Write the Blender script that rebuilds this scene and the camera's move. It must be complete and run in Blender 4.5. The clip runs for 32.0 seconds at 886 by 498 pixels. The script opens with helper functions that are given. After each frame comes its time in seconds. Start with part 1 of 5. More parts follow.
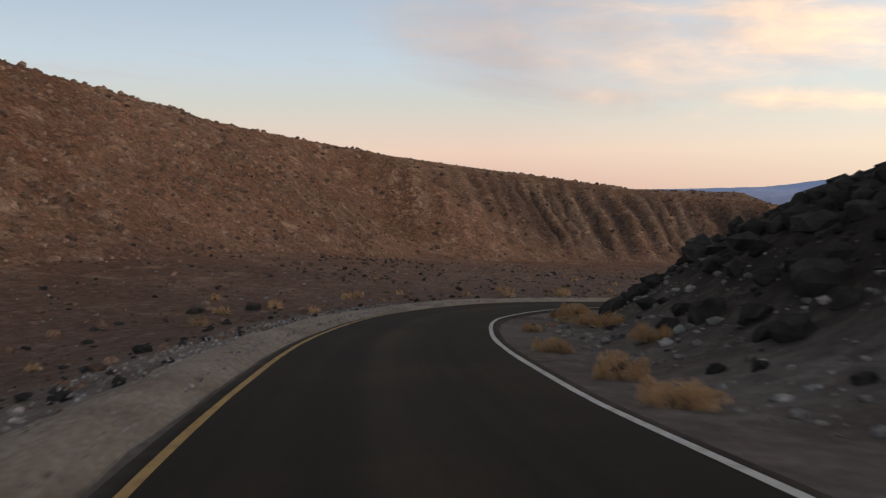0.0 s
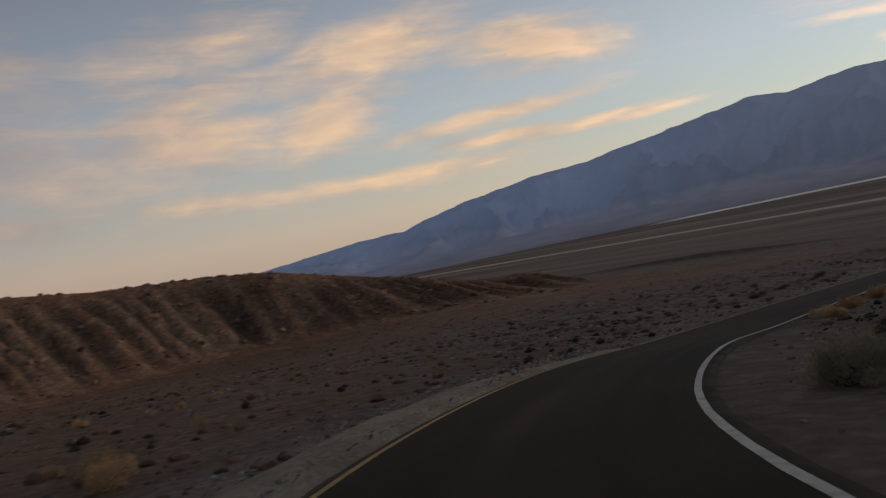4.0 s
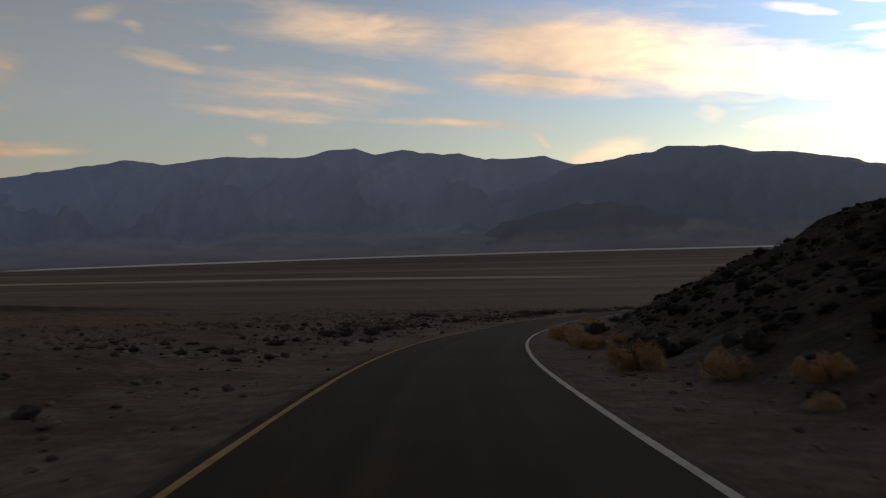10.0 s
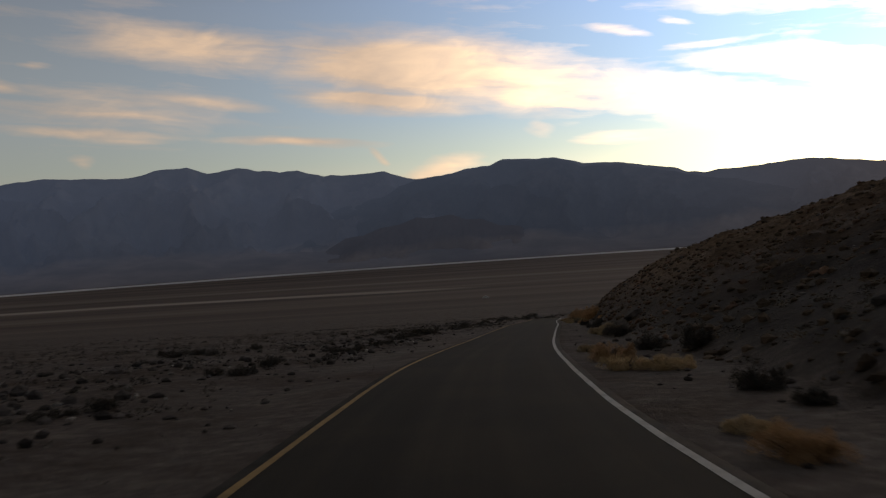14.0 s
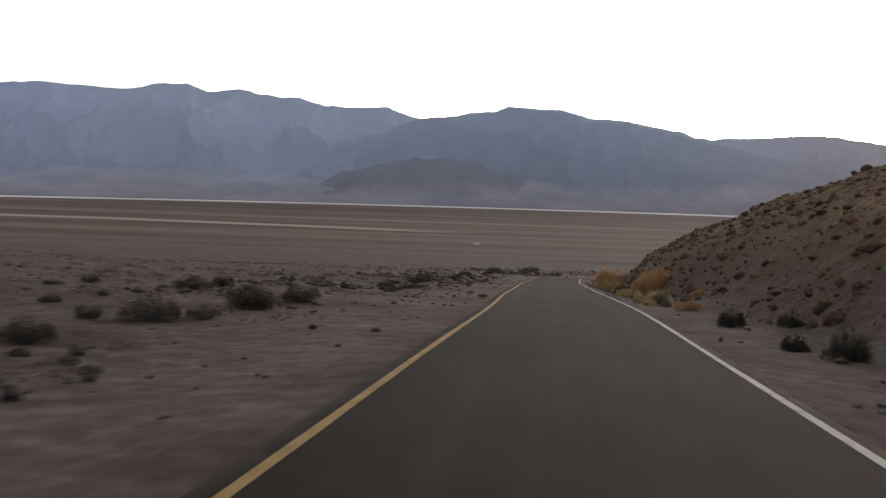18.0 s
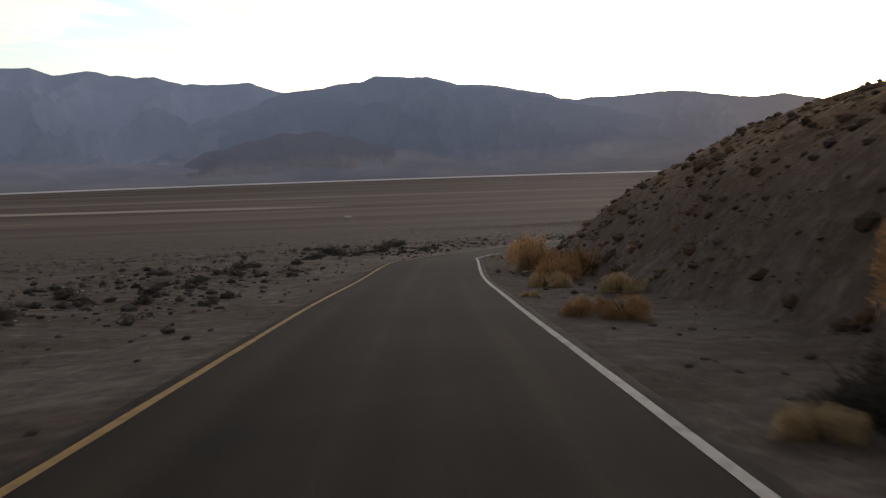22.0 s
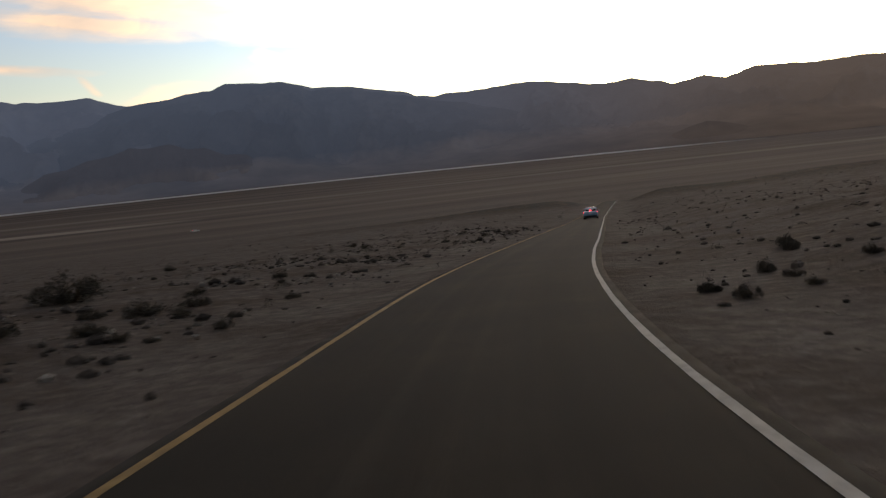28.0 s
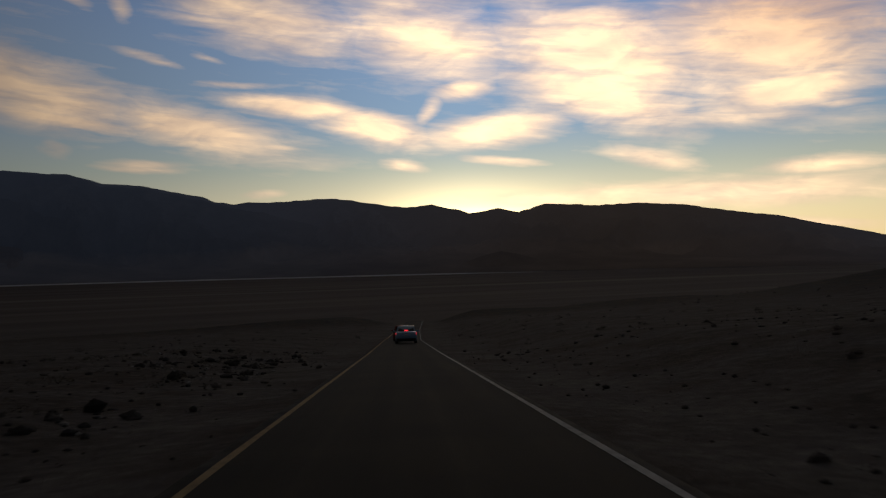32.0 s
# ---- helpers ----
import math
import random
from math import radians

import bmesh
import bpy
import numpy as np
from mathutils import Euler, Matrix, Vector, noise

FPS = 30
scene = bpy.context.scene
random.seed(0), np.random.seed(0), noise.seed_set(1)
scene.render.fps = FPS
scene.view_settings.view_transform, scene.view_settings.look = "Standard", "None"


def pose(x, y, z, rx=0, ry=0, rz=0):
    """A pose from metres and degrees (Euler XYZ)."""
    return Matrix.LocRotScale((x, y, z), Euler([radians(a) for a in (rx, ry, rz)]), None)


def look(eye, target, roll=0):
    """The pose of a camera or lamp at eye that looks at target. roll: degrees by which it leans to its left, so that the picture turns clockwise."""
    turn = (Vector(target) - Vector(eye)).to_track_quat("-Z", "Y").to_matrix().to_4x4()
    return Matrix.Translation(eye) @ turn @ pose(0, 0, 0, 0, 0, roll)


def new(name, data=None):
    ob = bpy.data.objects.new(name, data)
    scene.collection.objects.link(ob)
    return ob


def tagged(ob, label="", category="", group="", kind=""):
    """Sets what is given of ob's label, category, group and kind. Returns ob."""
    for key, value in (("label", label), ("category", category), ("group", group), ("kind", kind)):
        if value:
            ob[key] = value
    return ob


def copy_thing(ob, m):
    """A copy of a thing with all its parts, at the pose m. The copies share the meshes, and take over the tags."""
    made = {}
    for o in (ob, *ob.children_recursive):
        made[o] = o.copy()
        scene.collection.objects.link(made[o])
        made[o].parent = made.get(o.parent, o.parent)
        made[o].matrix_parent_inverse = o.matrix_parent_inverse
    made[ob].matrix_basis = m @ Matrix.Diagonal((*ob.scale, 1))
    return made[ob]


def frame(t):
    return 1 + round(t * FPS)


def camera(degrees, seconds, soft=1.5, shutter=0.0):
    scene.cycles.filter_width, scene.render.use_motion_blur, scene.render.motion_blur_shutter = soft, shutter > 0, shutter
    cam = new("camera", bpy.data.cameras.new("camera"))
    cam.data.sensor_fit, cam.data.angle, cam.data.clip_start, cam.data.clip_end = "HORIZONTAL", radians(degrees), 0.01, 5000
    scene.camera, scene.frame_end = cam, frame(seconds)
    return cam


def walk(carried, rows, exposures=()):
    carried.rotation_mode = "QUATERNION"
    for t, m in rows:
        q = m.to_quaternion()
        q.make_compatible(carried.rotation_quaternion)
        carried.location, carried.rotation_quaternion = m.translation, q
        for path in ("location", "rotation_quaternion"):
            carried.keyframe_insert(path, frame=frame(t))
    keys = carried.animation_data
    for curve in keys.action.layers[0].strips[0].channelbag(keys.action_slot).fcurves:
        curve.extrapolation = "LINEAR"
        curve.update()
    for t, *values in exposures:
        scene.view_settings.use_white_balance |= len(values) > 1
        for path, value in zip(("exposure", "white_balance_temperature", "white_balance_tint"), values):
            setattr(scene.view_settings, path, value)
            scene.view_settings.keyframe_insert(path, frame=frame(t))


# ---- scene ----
# ================= camera and its drive =================
cam = camera(54.60, 32.0, soft=1.25, shutter=0.4)
ROWS = [
    (0.0, pose(73.15, -107.57, 14.38, 86.58, 0.48, 92.41)),
    (0.5, pose(68.48, -108.22, 13.93, 86.87, 1.87, 91.76)),
    (1.0, pose(63.81, -108.78, 13.49, 85.96, 4.48, 90.68)),
    (1.5, pose(59.13, -109.13, 13.07, 89.41, 6.10, 86.75)),
    (2.0, pose(54.46, -109.19, 12.65, 88.30, 7.32, 81.31)),
    (2.5, pose(49.83, -108.89, 12.24, 90.18, 9.13, 72.37)),
    (3.0, pose(45.28, -108.20, 11.83, 91.85, 9.49, 68.38)),
    (3.5, pose(40.84, -107.08, 11.44, 90.59, 10.69, 61.30)),
    (4.0, pose(36.62, -105.44, 11.04, 89.97, 12.11, 55.97)),
    (4.5, pose(32.70, -103.15, 10.61, 89.53, 10.78, 45.49)),
    (5.0, pose(29.14, -100.29, 10.15, 88.56, 7.57, 37.51)),
    (5.5, pose(26.03, -96.83, 9.72, 87.59, 4.42, 31.76)),
    (6.0, pose(23.28, -92.99, 9.25, 87.12, 2.45, 27.77)),
    (6.5, pose(20.86, -88.97, 8.67, 87.68, 2.26, 25.05)),
    (7.0, pose(18.72, -84.76, 8.08, 89.78, 4.19, 23.25)),
    (7.5, pose(16.83, -80.40, 7.59, 87.83, 4.03, 20.97)),
    (8.0, pose(15.15, -75.97, 7.14, 88.18, 1.12, 21.83)),
    (8.5, pose(13.69, -71.60, 6.72, 89.09, -0.73, 20.96)),
    (9.0, pose(12.33, -67.15, 6.31, 89.03, 0.22, 18.74)),
    (9.5, pose(10.94, -62.47, 5.89, 88.59, 2.34, 16.74)),
    (10.0, pose(9.58, -57.69, 5.46, 89.17, 1.82, 14.85)),
    (10.5, pose(8.29, -52.88, 5.06, 88.65, 1.19, 14.80)),
    (11.0, pose(7.06, -48.09, 4.68, 88.84, 2.41, 13.75)),
    (11.5, pose(5.93, -43.45, 4.29, 88.60, 2.24, 13.00)),
    (12.0, pose(4.88, -38.81, 3.91, 88.65, 3.04, 10.65)),
    (12.5, pose(3.90, -34.01, 3.50, 88.52, 3.24, 9.59)),
    (13.0, pose(3.04, -29.17, 3.09, 89.21, 3.59, 8.06)),
    (13.5, pose(2.30, -24.36, 2.67, 89.45, 3.87, 6.55)),
    (14.0, pose(1.69, -19.56, 2.26, 89.79, 3.94, 4.33)),
    (14.5, pose(1.20, -14.76, 1.84, 89.91, 5.08, 3.66)),
    (15.0, pose(0.83, -9.94, 1.44, 89.57, 4.59, 2.75)),
    (15.5, pose(0.58, -5.04, 1.10, 88.96, 3.61, 1.84)),
    (16.0, pose(0.46, -0.11, 0.76, 88.27, 2.79, 1.19)),
    (16.5, pose(0.48, 4.78, 0.36, 87.67, 2.37, 1.01)),
    (17.0, pose(0.62, 9.71, -0.05, 87.34, 2.28, 1.53)),
    (17.5, pose(0.91, 14.74, -0.47, 86.34, 0.37, 3.57)),
    (18.0, pose(1.27, 19.93, -0.89, 86.04, -1.68, 4.16)),
    (18.5, pose(1.69, 25.49, -1.31, 87.83, -2.23, 0.15)),
    (19.0, pose(2.14, 31.04, -1.72, 86.27, 0.78, -0.99)),
    (19.5, pose(2.60, 36.23, -2.13, 86.10, -0.63, 0.53)),
    (20.0, pose(3.03, 41.22, -2.52, 83.80, 2.48, 0.47)),
    (20.5, pose(3.34, 46.06, -2.91, 84.18, 2.48, -0.65)),
    (21.0, pose(3.60, 50.74, -3.29, 85.19, 1.31, -0.33)),
    (21.5, pose(3.84, 55.23, -3.70, 83.04, 4.06, -1.52)),
    (22.0, pose(4.05, 59.59, -4.10, 84.15, 1.86, -4.26)),
    (22.5, pose(4.26, 63.76, -4.46, 83.19, 1.89, -3.94)),
    (23.0, pose(4.46, 67.93, -4.81, 83.64, 4.60, -3.55)),
    (23.5, pose(4.67, 72.24, -5.19, 84.25, 3.73, -2.94)),
    (24.0, pose(4.87, 76.71, -5.58, 84.43, 4.16, -3.31)),
    (24.5, pose(4.99, 81.43, -6.02, 85.44, 4.16, -4.04)),
    (25.0, pose(5.20, 86.37, -6.46, 85.42, 4.05, -4.61)),
    (25.5, pose(5.69, 91.62, -6.81, 84.82, 4.39, -5.20)),
    (26.0, pose(6.34, 96.97, -7.19, 84.04, 5.30, -5.97)),
    (26.5, pose(7.10, 102.23, -7.73, 83.52, 6.42, -7.03)),
    (27.0, pose(8.00, 107.50, -8.29, 83.70, 6.80, -8.36)),
    (27.5, pose(9.09, 112.92, -8.79, 83.56, 6.18, -10.33)),
    (28.0, pose(10.28, 118.14, -9.26, 83.69, 5.72, -13.46)),
    (28.5, pose(11.46, 122.67, -9.71, 86.10, 3.30, -16.76)),
    (29.0, pose(12.77, 127.03, -10.12, 90.31, 2.35, -21.70)),
    (29.5, pose(14.33, 131.70, -10.51, 91.29, 1.69, -24.06)),
    (30.0, pose(16.02, 136.39, -10.88, 90.83, 1.47, -25.05)),
    (30.5, pose(17.76, 140.90, -11.25, 90.71, 1.64, -25.98)),
    (31.0, pose(19.58, 145.37, -11.62, 90.74, 1.87, -26.65)),
    (31.5, pose(21.54, 149.87, -11.99, 90.74, 1.66, -26.85)),
    (32.0, pose(23.54, 154.34, -12.37, 90.72, 1.33, -26.82)),
]
EXPOSURES = [
    (0.0, 0.05, 7000, 10), (1.0, 0.18, 7000, 10), (2.0, -0.30, 7000, 10), (3.0, -0.60, 7000, 10), (4.0, -0.85, 7000, 10), (4.5, -1.00, 7000, 10), (6.5, -0.90, 7350, 10), (7.0, -1.70, 7350, 10), (8.0, -1.10, 7350, 10),
    (9.0, -1.35, 7350, 10), (10.0, -1.55, 7350, 10), (12.0, -1.50, 7350, 10), (14.0, -1.75, 7350, 10), (14.5, -1.70, 7350, 10), (16.5, -0.80, 7450, 10), (17.0, -0.80, 7450, 10), (17.5, 0.00, 7450, 10), (18.0, 0.30, 7450, 10),
    (18.5, -0.80, 7450, 10), (19.0, -1.10, 7450, 10), (19.5, -0.80, 7450, 10), (20.0, 0.15, 7450, 10), (20.5, -0.90, 7450, 10), (21.0, -0.60, 7450, 10), (21.5, 0.10, 7450, 10), (22.0, -0.30, 7450, 10), (22.5, 0.70, 7450, 10),
    (23.0, -0.80, 7450, 10), (24.0, -0.70, 7450, 10), (26.5, -0.80, 7450, 10), (28.0, -1.12, 7450, 10), (28.5, -1.30, 7450, 10), (28.8, -2.80, 7350, 10), (29.0, -3.40, 7350, 10), (30.0, -3.50, 6950, 10), (32.0, -3.50, 6950, 10),
]
walk(cam, ROWS, EXPOSURES)

# ================= node helpers =================


class Nodes:
    """Small helper round a node tree."""

    def __init__(self, tree):
        self.tree = tree
        tree.nodes.clear()

    def add(self, kind, **values):
        node = self.tree.nodes.new(kind)
        for key, value in values.items():
            setattr(node, key, value)
        return node

    def link(self, a, b):
        self.tree.links.new(a, b)

    def put(self, socket, value):
        if isinstance(value, bpy.types.NodeSocket):
            self.link(value, socket)
        else:
            socket.default_value = value

    def math(self, op, a, b=0.0, c=0.0, clamp=False):
        node = self.add("ShaderNodeMath", operation=op, use_clamp=clamp)
        for socket, value in zip(node.inputs, (a, b, c)):
            self.put(socket, value)
        return node.outputs[0]

    def mix(self, f, a, b, blend="MIX"):
        node = self.add("ShaderNodeMix", data_type="RGBA", blend_type=blend)
        self.put(node.inputs[0], f)
        for socket, value in ((node.inputs[6], a), (node.inputs[7], b)):
            self.put(socket, (*value, 1.0) if isinstance(value, tuple) and len(value) == 3 else value)
        return node.outputs[2]

    def noise(self, vector, scale, detail=4.0, rough=0.55, distortion=0.0):
        node = self.add("ShaderNodeTexNoise")
        self.put(node.inputs["Vector"], vector)
        node.inputs["Scale"].default_value, node.inputs["Detail"].default_value = scale, detail
        node.inputs["Roughness"].default_value, node.inputs["Distortion"].default_value = rough, distortion
        return node.outputs[0]

    def ramp(self, f, *stops):
        node = self.add("ShaderNodeValToRGB")
        elements = node.color_ramp.elements
        while len(elements) < len(stops):
            elements.new(0.5)
        for element, (place, colour) in zip(elements, stops):
            element.position = place
            element.color = (*colour, 1.0) if isinstance(colour, tuple) else (colour, colour, colour, 1.0)
        self.put(node.inputs[0], f)
        return node.outputs[0]

    def span(self, value, a, b, c=0.0, d=1.0):
        node = self.add("ShaderNodeMapRange")
        for socket, v in zip(node.inputs, (value, a, b, c, d)):
            self.put(socket, v)
        return node.outputs[0]

    def combine(self, x, y, z=0.0):
        node = self.add("ShaderNodeCombineXYZ")
        for socket, v in zip(node.inputs, (x, y, z)):
            self.put(socket, v)
        return node.outputs[0]

    def split(self, vector):
        node = self.add("ShaderNodeSeparateXYZ")
        self.put(node.inputs[0], vector)
        return node.outputs


# ================= evening sky, just after sunset =================
SUN_AZ = 29.0      # degrees, clockwise from +y
world = bpy.data.worlds.new("evening_sky")
scene.world = world
world.use_nodes = True
w = Nodes(world.node_tree)
d = w.split(w.add("ShaderNodeTexCoord").outputs["Generated"])
az = w.math("MULTIPLY", w.math("ARCTAN2", d[0], d[1]), 180 / math.pi)
el = w.math("MULTIPLY", w.math("ARCSINE", d[2]), 180 / math.pi)
past = w.math("SUBTRACT", az, SUN_AZ)
off_az = w.math("ABSOLUTE", past)
off_az = w.math("MINIMUM", off_az, w.math("SUBTRACT", 360.0, off_az))
# the bright side reaches further round to the north than to the south
lean = w.math("MULTIPLY", off_az, w.span(past, -2.0, 6.0, 1.0, 0.42))


def bell(u, v):
    return w.math("POWER", 2.718, w.math("MULTIPLY", -1.0, w.math("ADD", w.math("POWER", u, 2.0), w.math("POWER", v, 2.0))))


up = w.math("MAXIMUM", el, 0.0)
near_sun = w.math("MULTIPLY", 0.72, w.math("POWER", 0.3679, w.math("POWER", w.math("DIVIDE", lean, 25.5), 1.4)))
glow = bell(w.math("DIVIDE", lean, 15.0), w.math("DIVIDE", up, 4.6))
core = bell(w.math("DIVIDE", past, 5.5), w.math("DIVIDE", w.math("SUBTRACT", el, 1.2), 2.6))
height = w.span(el, 0.0, 40.0)
far_sky = w.ramp(height, (0.0, (0.66, 0.44, 0.39)), (0.075, (0.80, 0.62, 0.53)), (0.15, (0.62, 0.64, 0.62)), (0.225, (0.52, 0.64, 0.76)), (0.40, (0.35, 0.45, 0.62)), (0.60, (0.27, 0.29, 0.34)), (1.0, (0.22, 0.225, 0.24)))
mid_sky = w.ramp(height, (0.0, (0.95, 0.78, 0.60)), (0.075, (0.98, 0.92, 0.76)), (0.15, (0.82, 0.93, 0.93)), (0.225, (0.79, 0.90, 0.99)), (0.40, (0.57, 0.66, 0.78)), (0.60, (0.30, 0.32, 0.38)), (1.0, (0.22, 0.225, 0.24)))
near_sky = w.ramp(height, (0.0, (10.5, 8.6, 5.2)), (0.075, (10.5, 10.0, 7.2)), (0.15, (6.3, 7.5, 7.1)), (0.225, (3.7, 5.8, 8.5)), (0.40, (2.7, 4.7, 8.8)), (0.60, (0.5, 0.65, 0.9)), (1.0, (0.24, 0.245, 0.26)))
clear = w.mix(w.span(off_az, 118.0, 66.0), far_sky, mid_sky)
clear = w.mix(near_sun, clear, near_sky)
clear = w.mix(glow, clear, (6.0, 4.0, 1.2), "ADD")
clear = w.mix(core, clear, (24.0, 18.5, 9.5), "ADD")

# cloud banks and streaks: azimuth, elevation, half width, half height, slope, amount
WEST = [
    (2.4, 10.18, 5.2, 1.36, -0.10, 1.00), (10.4, 9.06, 5.1, 0.57, -0.05, 1.00), (15.9, 7.54, 2.5, 0.30, -0.04, 0.80), (17.3, 10.19, 4.2, 0.57, -0.09, 1.05), (22.7, 8.73, 4.1, 0.77, -0.22, 1.15),
    (30.3, 8.42, 5.0, 0.76, 0.09, 1.10), (26.3, 10.08, 1.0, 0.61, 0.89, 1.00), (28.7, 11.26, 2.0, 0.46, 0.13, 1.00), (15.6, 15.66, 6.2, 1.52, -0.15, 0.95), (25.9, 14.60, 5.9, 2.01, -0.22, 1.00),
    (37.6, 10.47, 6.2, 1.41, -0.27, 1.10), (37.4, 13.12, 7.0, 2.30, -0.18, 1.00), (48.3, 13.05, 8.0, 3.04, -0.12, 1.05), (49.1, 9.92, 6.2, 1.21, 0.11, 1.10),
]
WEST_SMALL = [
    (2.9, 7.24, 1.0, 0.44, -0.34, 0.80), (7.5, 6.40, 2.3, 0.30, -0.02, 0.85), (10.2, 7.34, 1.2, 0.27, -0.13, 0.70), (24.5, 6.26, 1.6, 0.34, -0.17, 0.90), (30.7, 6.51, 2.4, 0.23, -0.08, 0.75),
    (14.7, 4.52, 1.6, 0.19, 0.04, 0.85), (7.8, 13.15, 1.7, 0.23, -0.17, 0.85), (11.5, 13.16, 1.5, 0.19, -0.25, 0.70), (6.5, 16.05, 0.9, 0.78, -0.95, 0.85), (4.1, 16.20, 1.0, 0.37, -0.43, 0.70),
    (50.6, 5.36, 3.8, 0.38, -0.00, 0.90), (40.9, 6.22, 3.0, 0.42, -0.18, 0.90), (32.8, 3.87, 5.9, 0.38, 0.01, 1.00), (45.0, 3.82, 9.8, 0.75, 0.00, 1.00), (48.2, 1.94, 6.5, 0.30, -0.05, 0.80),
    (51.7, 8.82, 2.9, 0.23, -0.01, 0.80),
]
NORTH = [
    (-19.6, 13.59, 7.1, 0.99, -0.11, 1.00), (-4.7, 11.56, 10.1, 1.52, -0.11, 1.30), (-7.7, 9.76, 5.8, 0.57, -0.11, 1.15), (2.8, 9.07, 5.5, 0.38, -0.13, 1.00), (11.3, 8.58, 6.5, 1.00, -0.21, 1.15),
    (-13.3, 7.39, 4.8, 0.23, -0.07, 1.00), (-8.3, 6.32, 0.5, 0.30, -0.90, 0.85), (-4.0, 5.13, 2.3, 0.54, 0.17, 0.90), (2.8, 6.92, 1.2, 0.36, -0.33, 0.75), (7.4, 6.17, 2.6, 0.26, -0.00, 0.80),
    (10.8, 7.34, 1.2, 0.23, 0.05, 0.75), (15.6, 10.39, 2.4, 0.38, -0.10, 0.85), (8.6, 12.86, 1.6, 0.19, -0.20, 0.85), (13.3, 11.52, 3.0, 0.19, 0.00, 0.65),
]
NORTH_SMALL = [
    (-32.1, 11.44, 2.4, 0.46, -0.16, 0.75), (-26.7, 8.38, 5.0, 0.30, -0.07, 0.90), (-24.9, 9.46, 5.1, 0.30, -0.08, 0.75), (-19.2, 10.17, 4.2, 0.34, -0.12, 0.75), (-26.6, 6.80, 0.8, 0.23, -0.09, 0.75),
    (-36.5, 14.16, 1.4, 0.47, 0.26, 0.75), (-34.1, 13.45, 0.8, 0.32, -0.36, 0.70), (-28.8, 12.53, 1.0, 0.19, 0.02, 0.70),
]
NORTH_WEST = [
    (-47.3, 11.77, 6.2, 1.30, -0.19, 1.00), (-45.2, 10.68, 4.4, 0.45, -0.08, 0.95), (-48.5, 8.05, 5.6, 0.23, -0.00, 0.85), (-50.0, 6.35, 5.2, 0.34, -0.03, 1.10), (-41.4, 5.97, 3.7, 0.23, 0.00, 1.10),
    (-51.8, 4.93, 2.0, 0.15, 0.01, 0.90), (-33.1, 11.49, 1.8, 0.35, -0.22, 0.70), (-24.2, 7.94, 2.6, 0.19, -0.04, 0.70), (-26.6, 6.59, 0.6, 0.27, -0.13, 0.80), (-24.8, 9.96, 8.1, 1.29, -0.07, 0.55),
]
SOUTH_WEST = [
    (-88.1, 15.74, 11.7, 4.27, -0.25, 0.90), (-80.7, 10.13, 10.6, 2.91, -0.25, 0.85), (-71.6, 11.91, 6.9, 1.23, 0.21, 1.00), (-58.7, 13.55, 7.3, 1.44, 0.10, 1.10), (-61.8, 9.55, 4.4, 1.63, 0.24, 1.15),
    (-58.6, 5.25, 8.4, 0.53, -0.02, 1.10), (-51.0, 7.94, 8.0, 0.45, 0.05, 0.95), (-44.4, 6.12, 5.5, 0.34, 0.03, 1.00), (-47.4, 11.85, 6.3, 0.46, -0.14, 0.85), (-41.2, 10.74, 0.9, 0.31, -0.26, 0.90),
    (-70.3, 15.17, 9.1, 1.89, 0.09, 0.70),
]
SOUTH = [
    (-88.1, 9.81, 7.6, 2.31, -0.21, 0.95), (-82.0, 6.58, 4.8, 0.84, -0.16, 0.80), (-71.7, 9.81, 8.0, 1.70, -0.06, 1.05), (-70.5, 5.95, 7.1, 0.61, -0.08, 0.80),
]
wave = w.noise(w.combine(w.math("MULTIPLY", az, 0.13), w.math("MULTIPLY", el, 0.3), 1.9), 1.0, 3.0, 0.55)
wave2 = w.noise(w.combine(w.math("MULTIPLY", az, 0.10), w.math("MULTIPLY", el, 0.42), 7.3), 1.0, 4.0, 0.6)
az_w = w.math("ADD", az, w.math("MULTIPLY", w.math("SUBTRACT", wave, 0.5), 2.6))
el_w = w.math("ADD", el, w.math("MULTIPLY", w.math("SUBTRACT", wave2, 0.5), 0.9))
field = 0.0
for a, e, wa, we, tilt, amount in WEST + WEST_SMALL + NORTH + NORTH_SMALL + NORTH_WEST + SOUTH_WEST + SOUTH:
    k = 0.72 / we
    amount = amount * (0.66 if wa < 2.0 else 1.0)
    u = w.math("MULTIPLY_ADD", az_w, 1.0 / wa, -a / wa)
    v = w.math("MULTIPLY_ADD", el_w, k, w.math("MULTIPLY_ADD", az, -tilt * k, (tilt * a - e) * k))
    one = w.math("MULTIPLY", w.math("POWER", 0.3679, w.math("MULTIPLY_ADD", v, v, w.math("MULTIPLY", u, u))), amount)
    field = one if field == 0.0 else w.math("MAXIMUM", field, one)
field = w.math("MAXIMUM", field, w.math("MULTIPLY", w.span(el, 4.0, 8.0), 0.13))
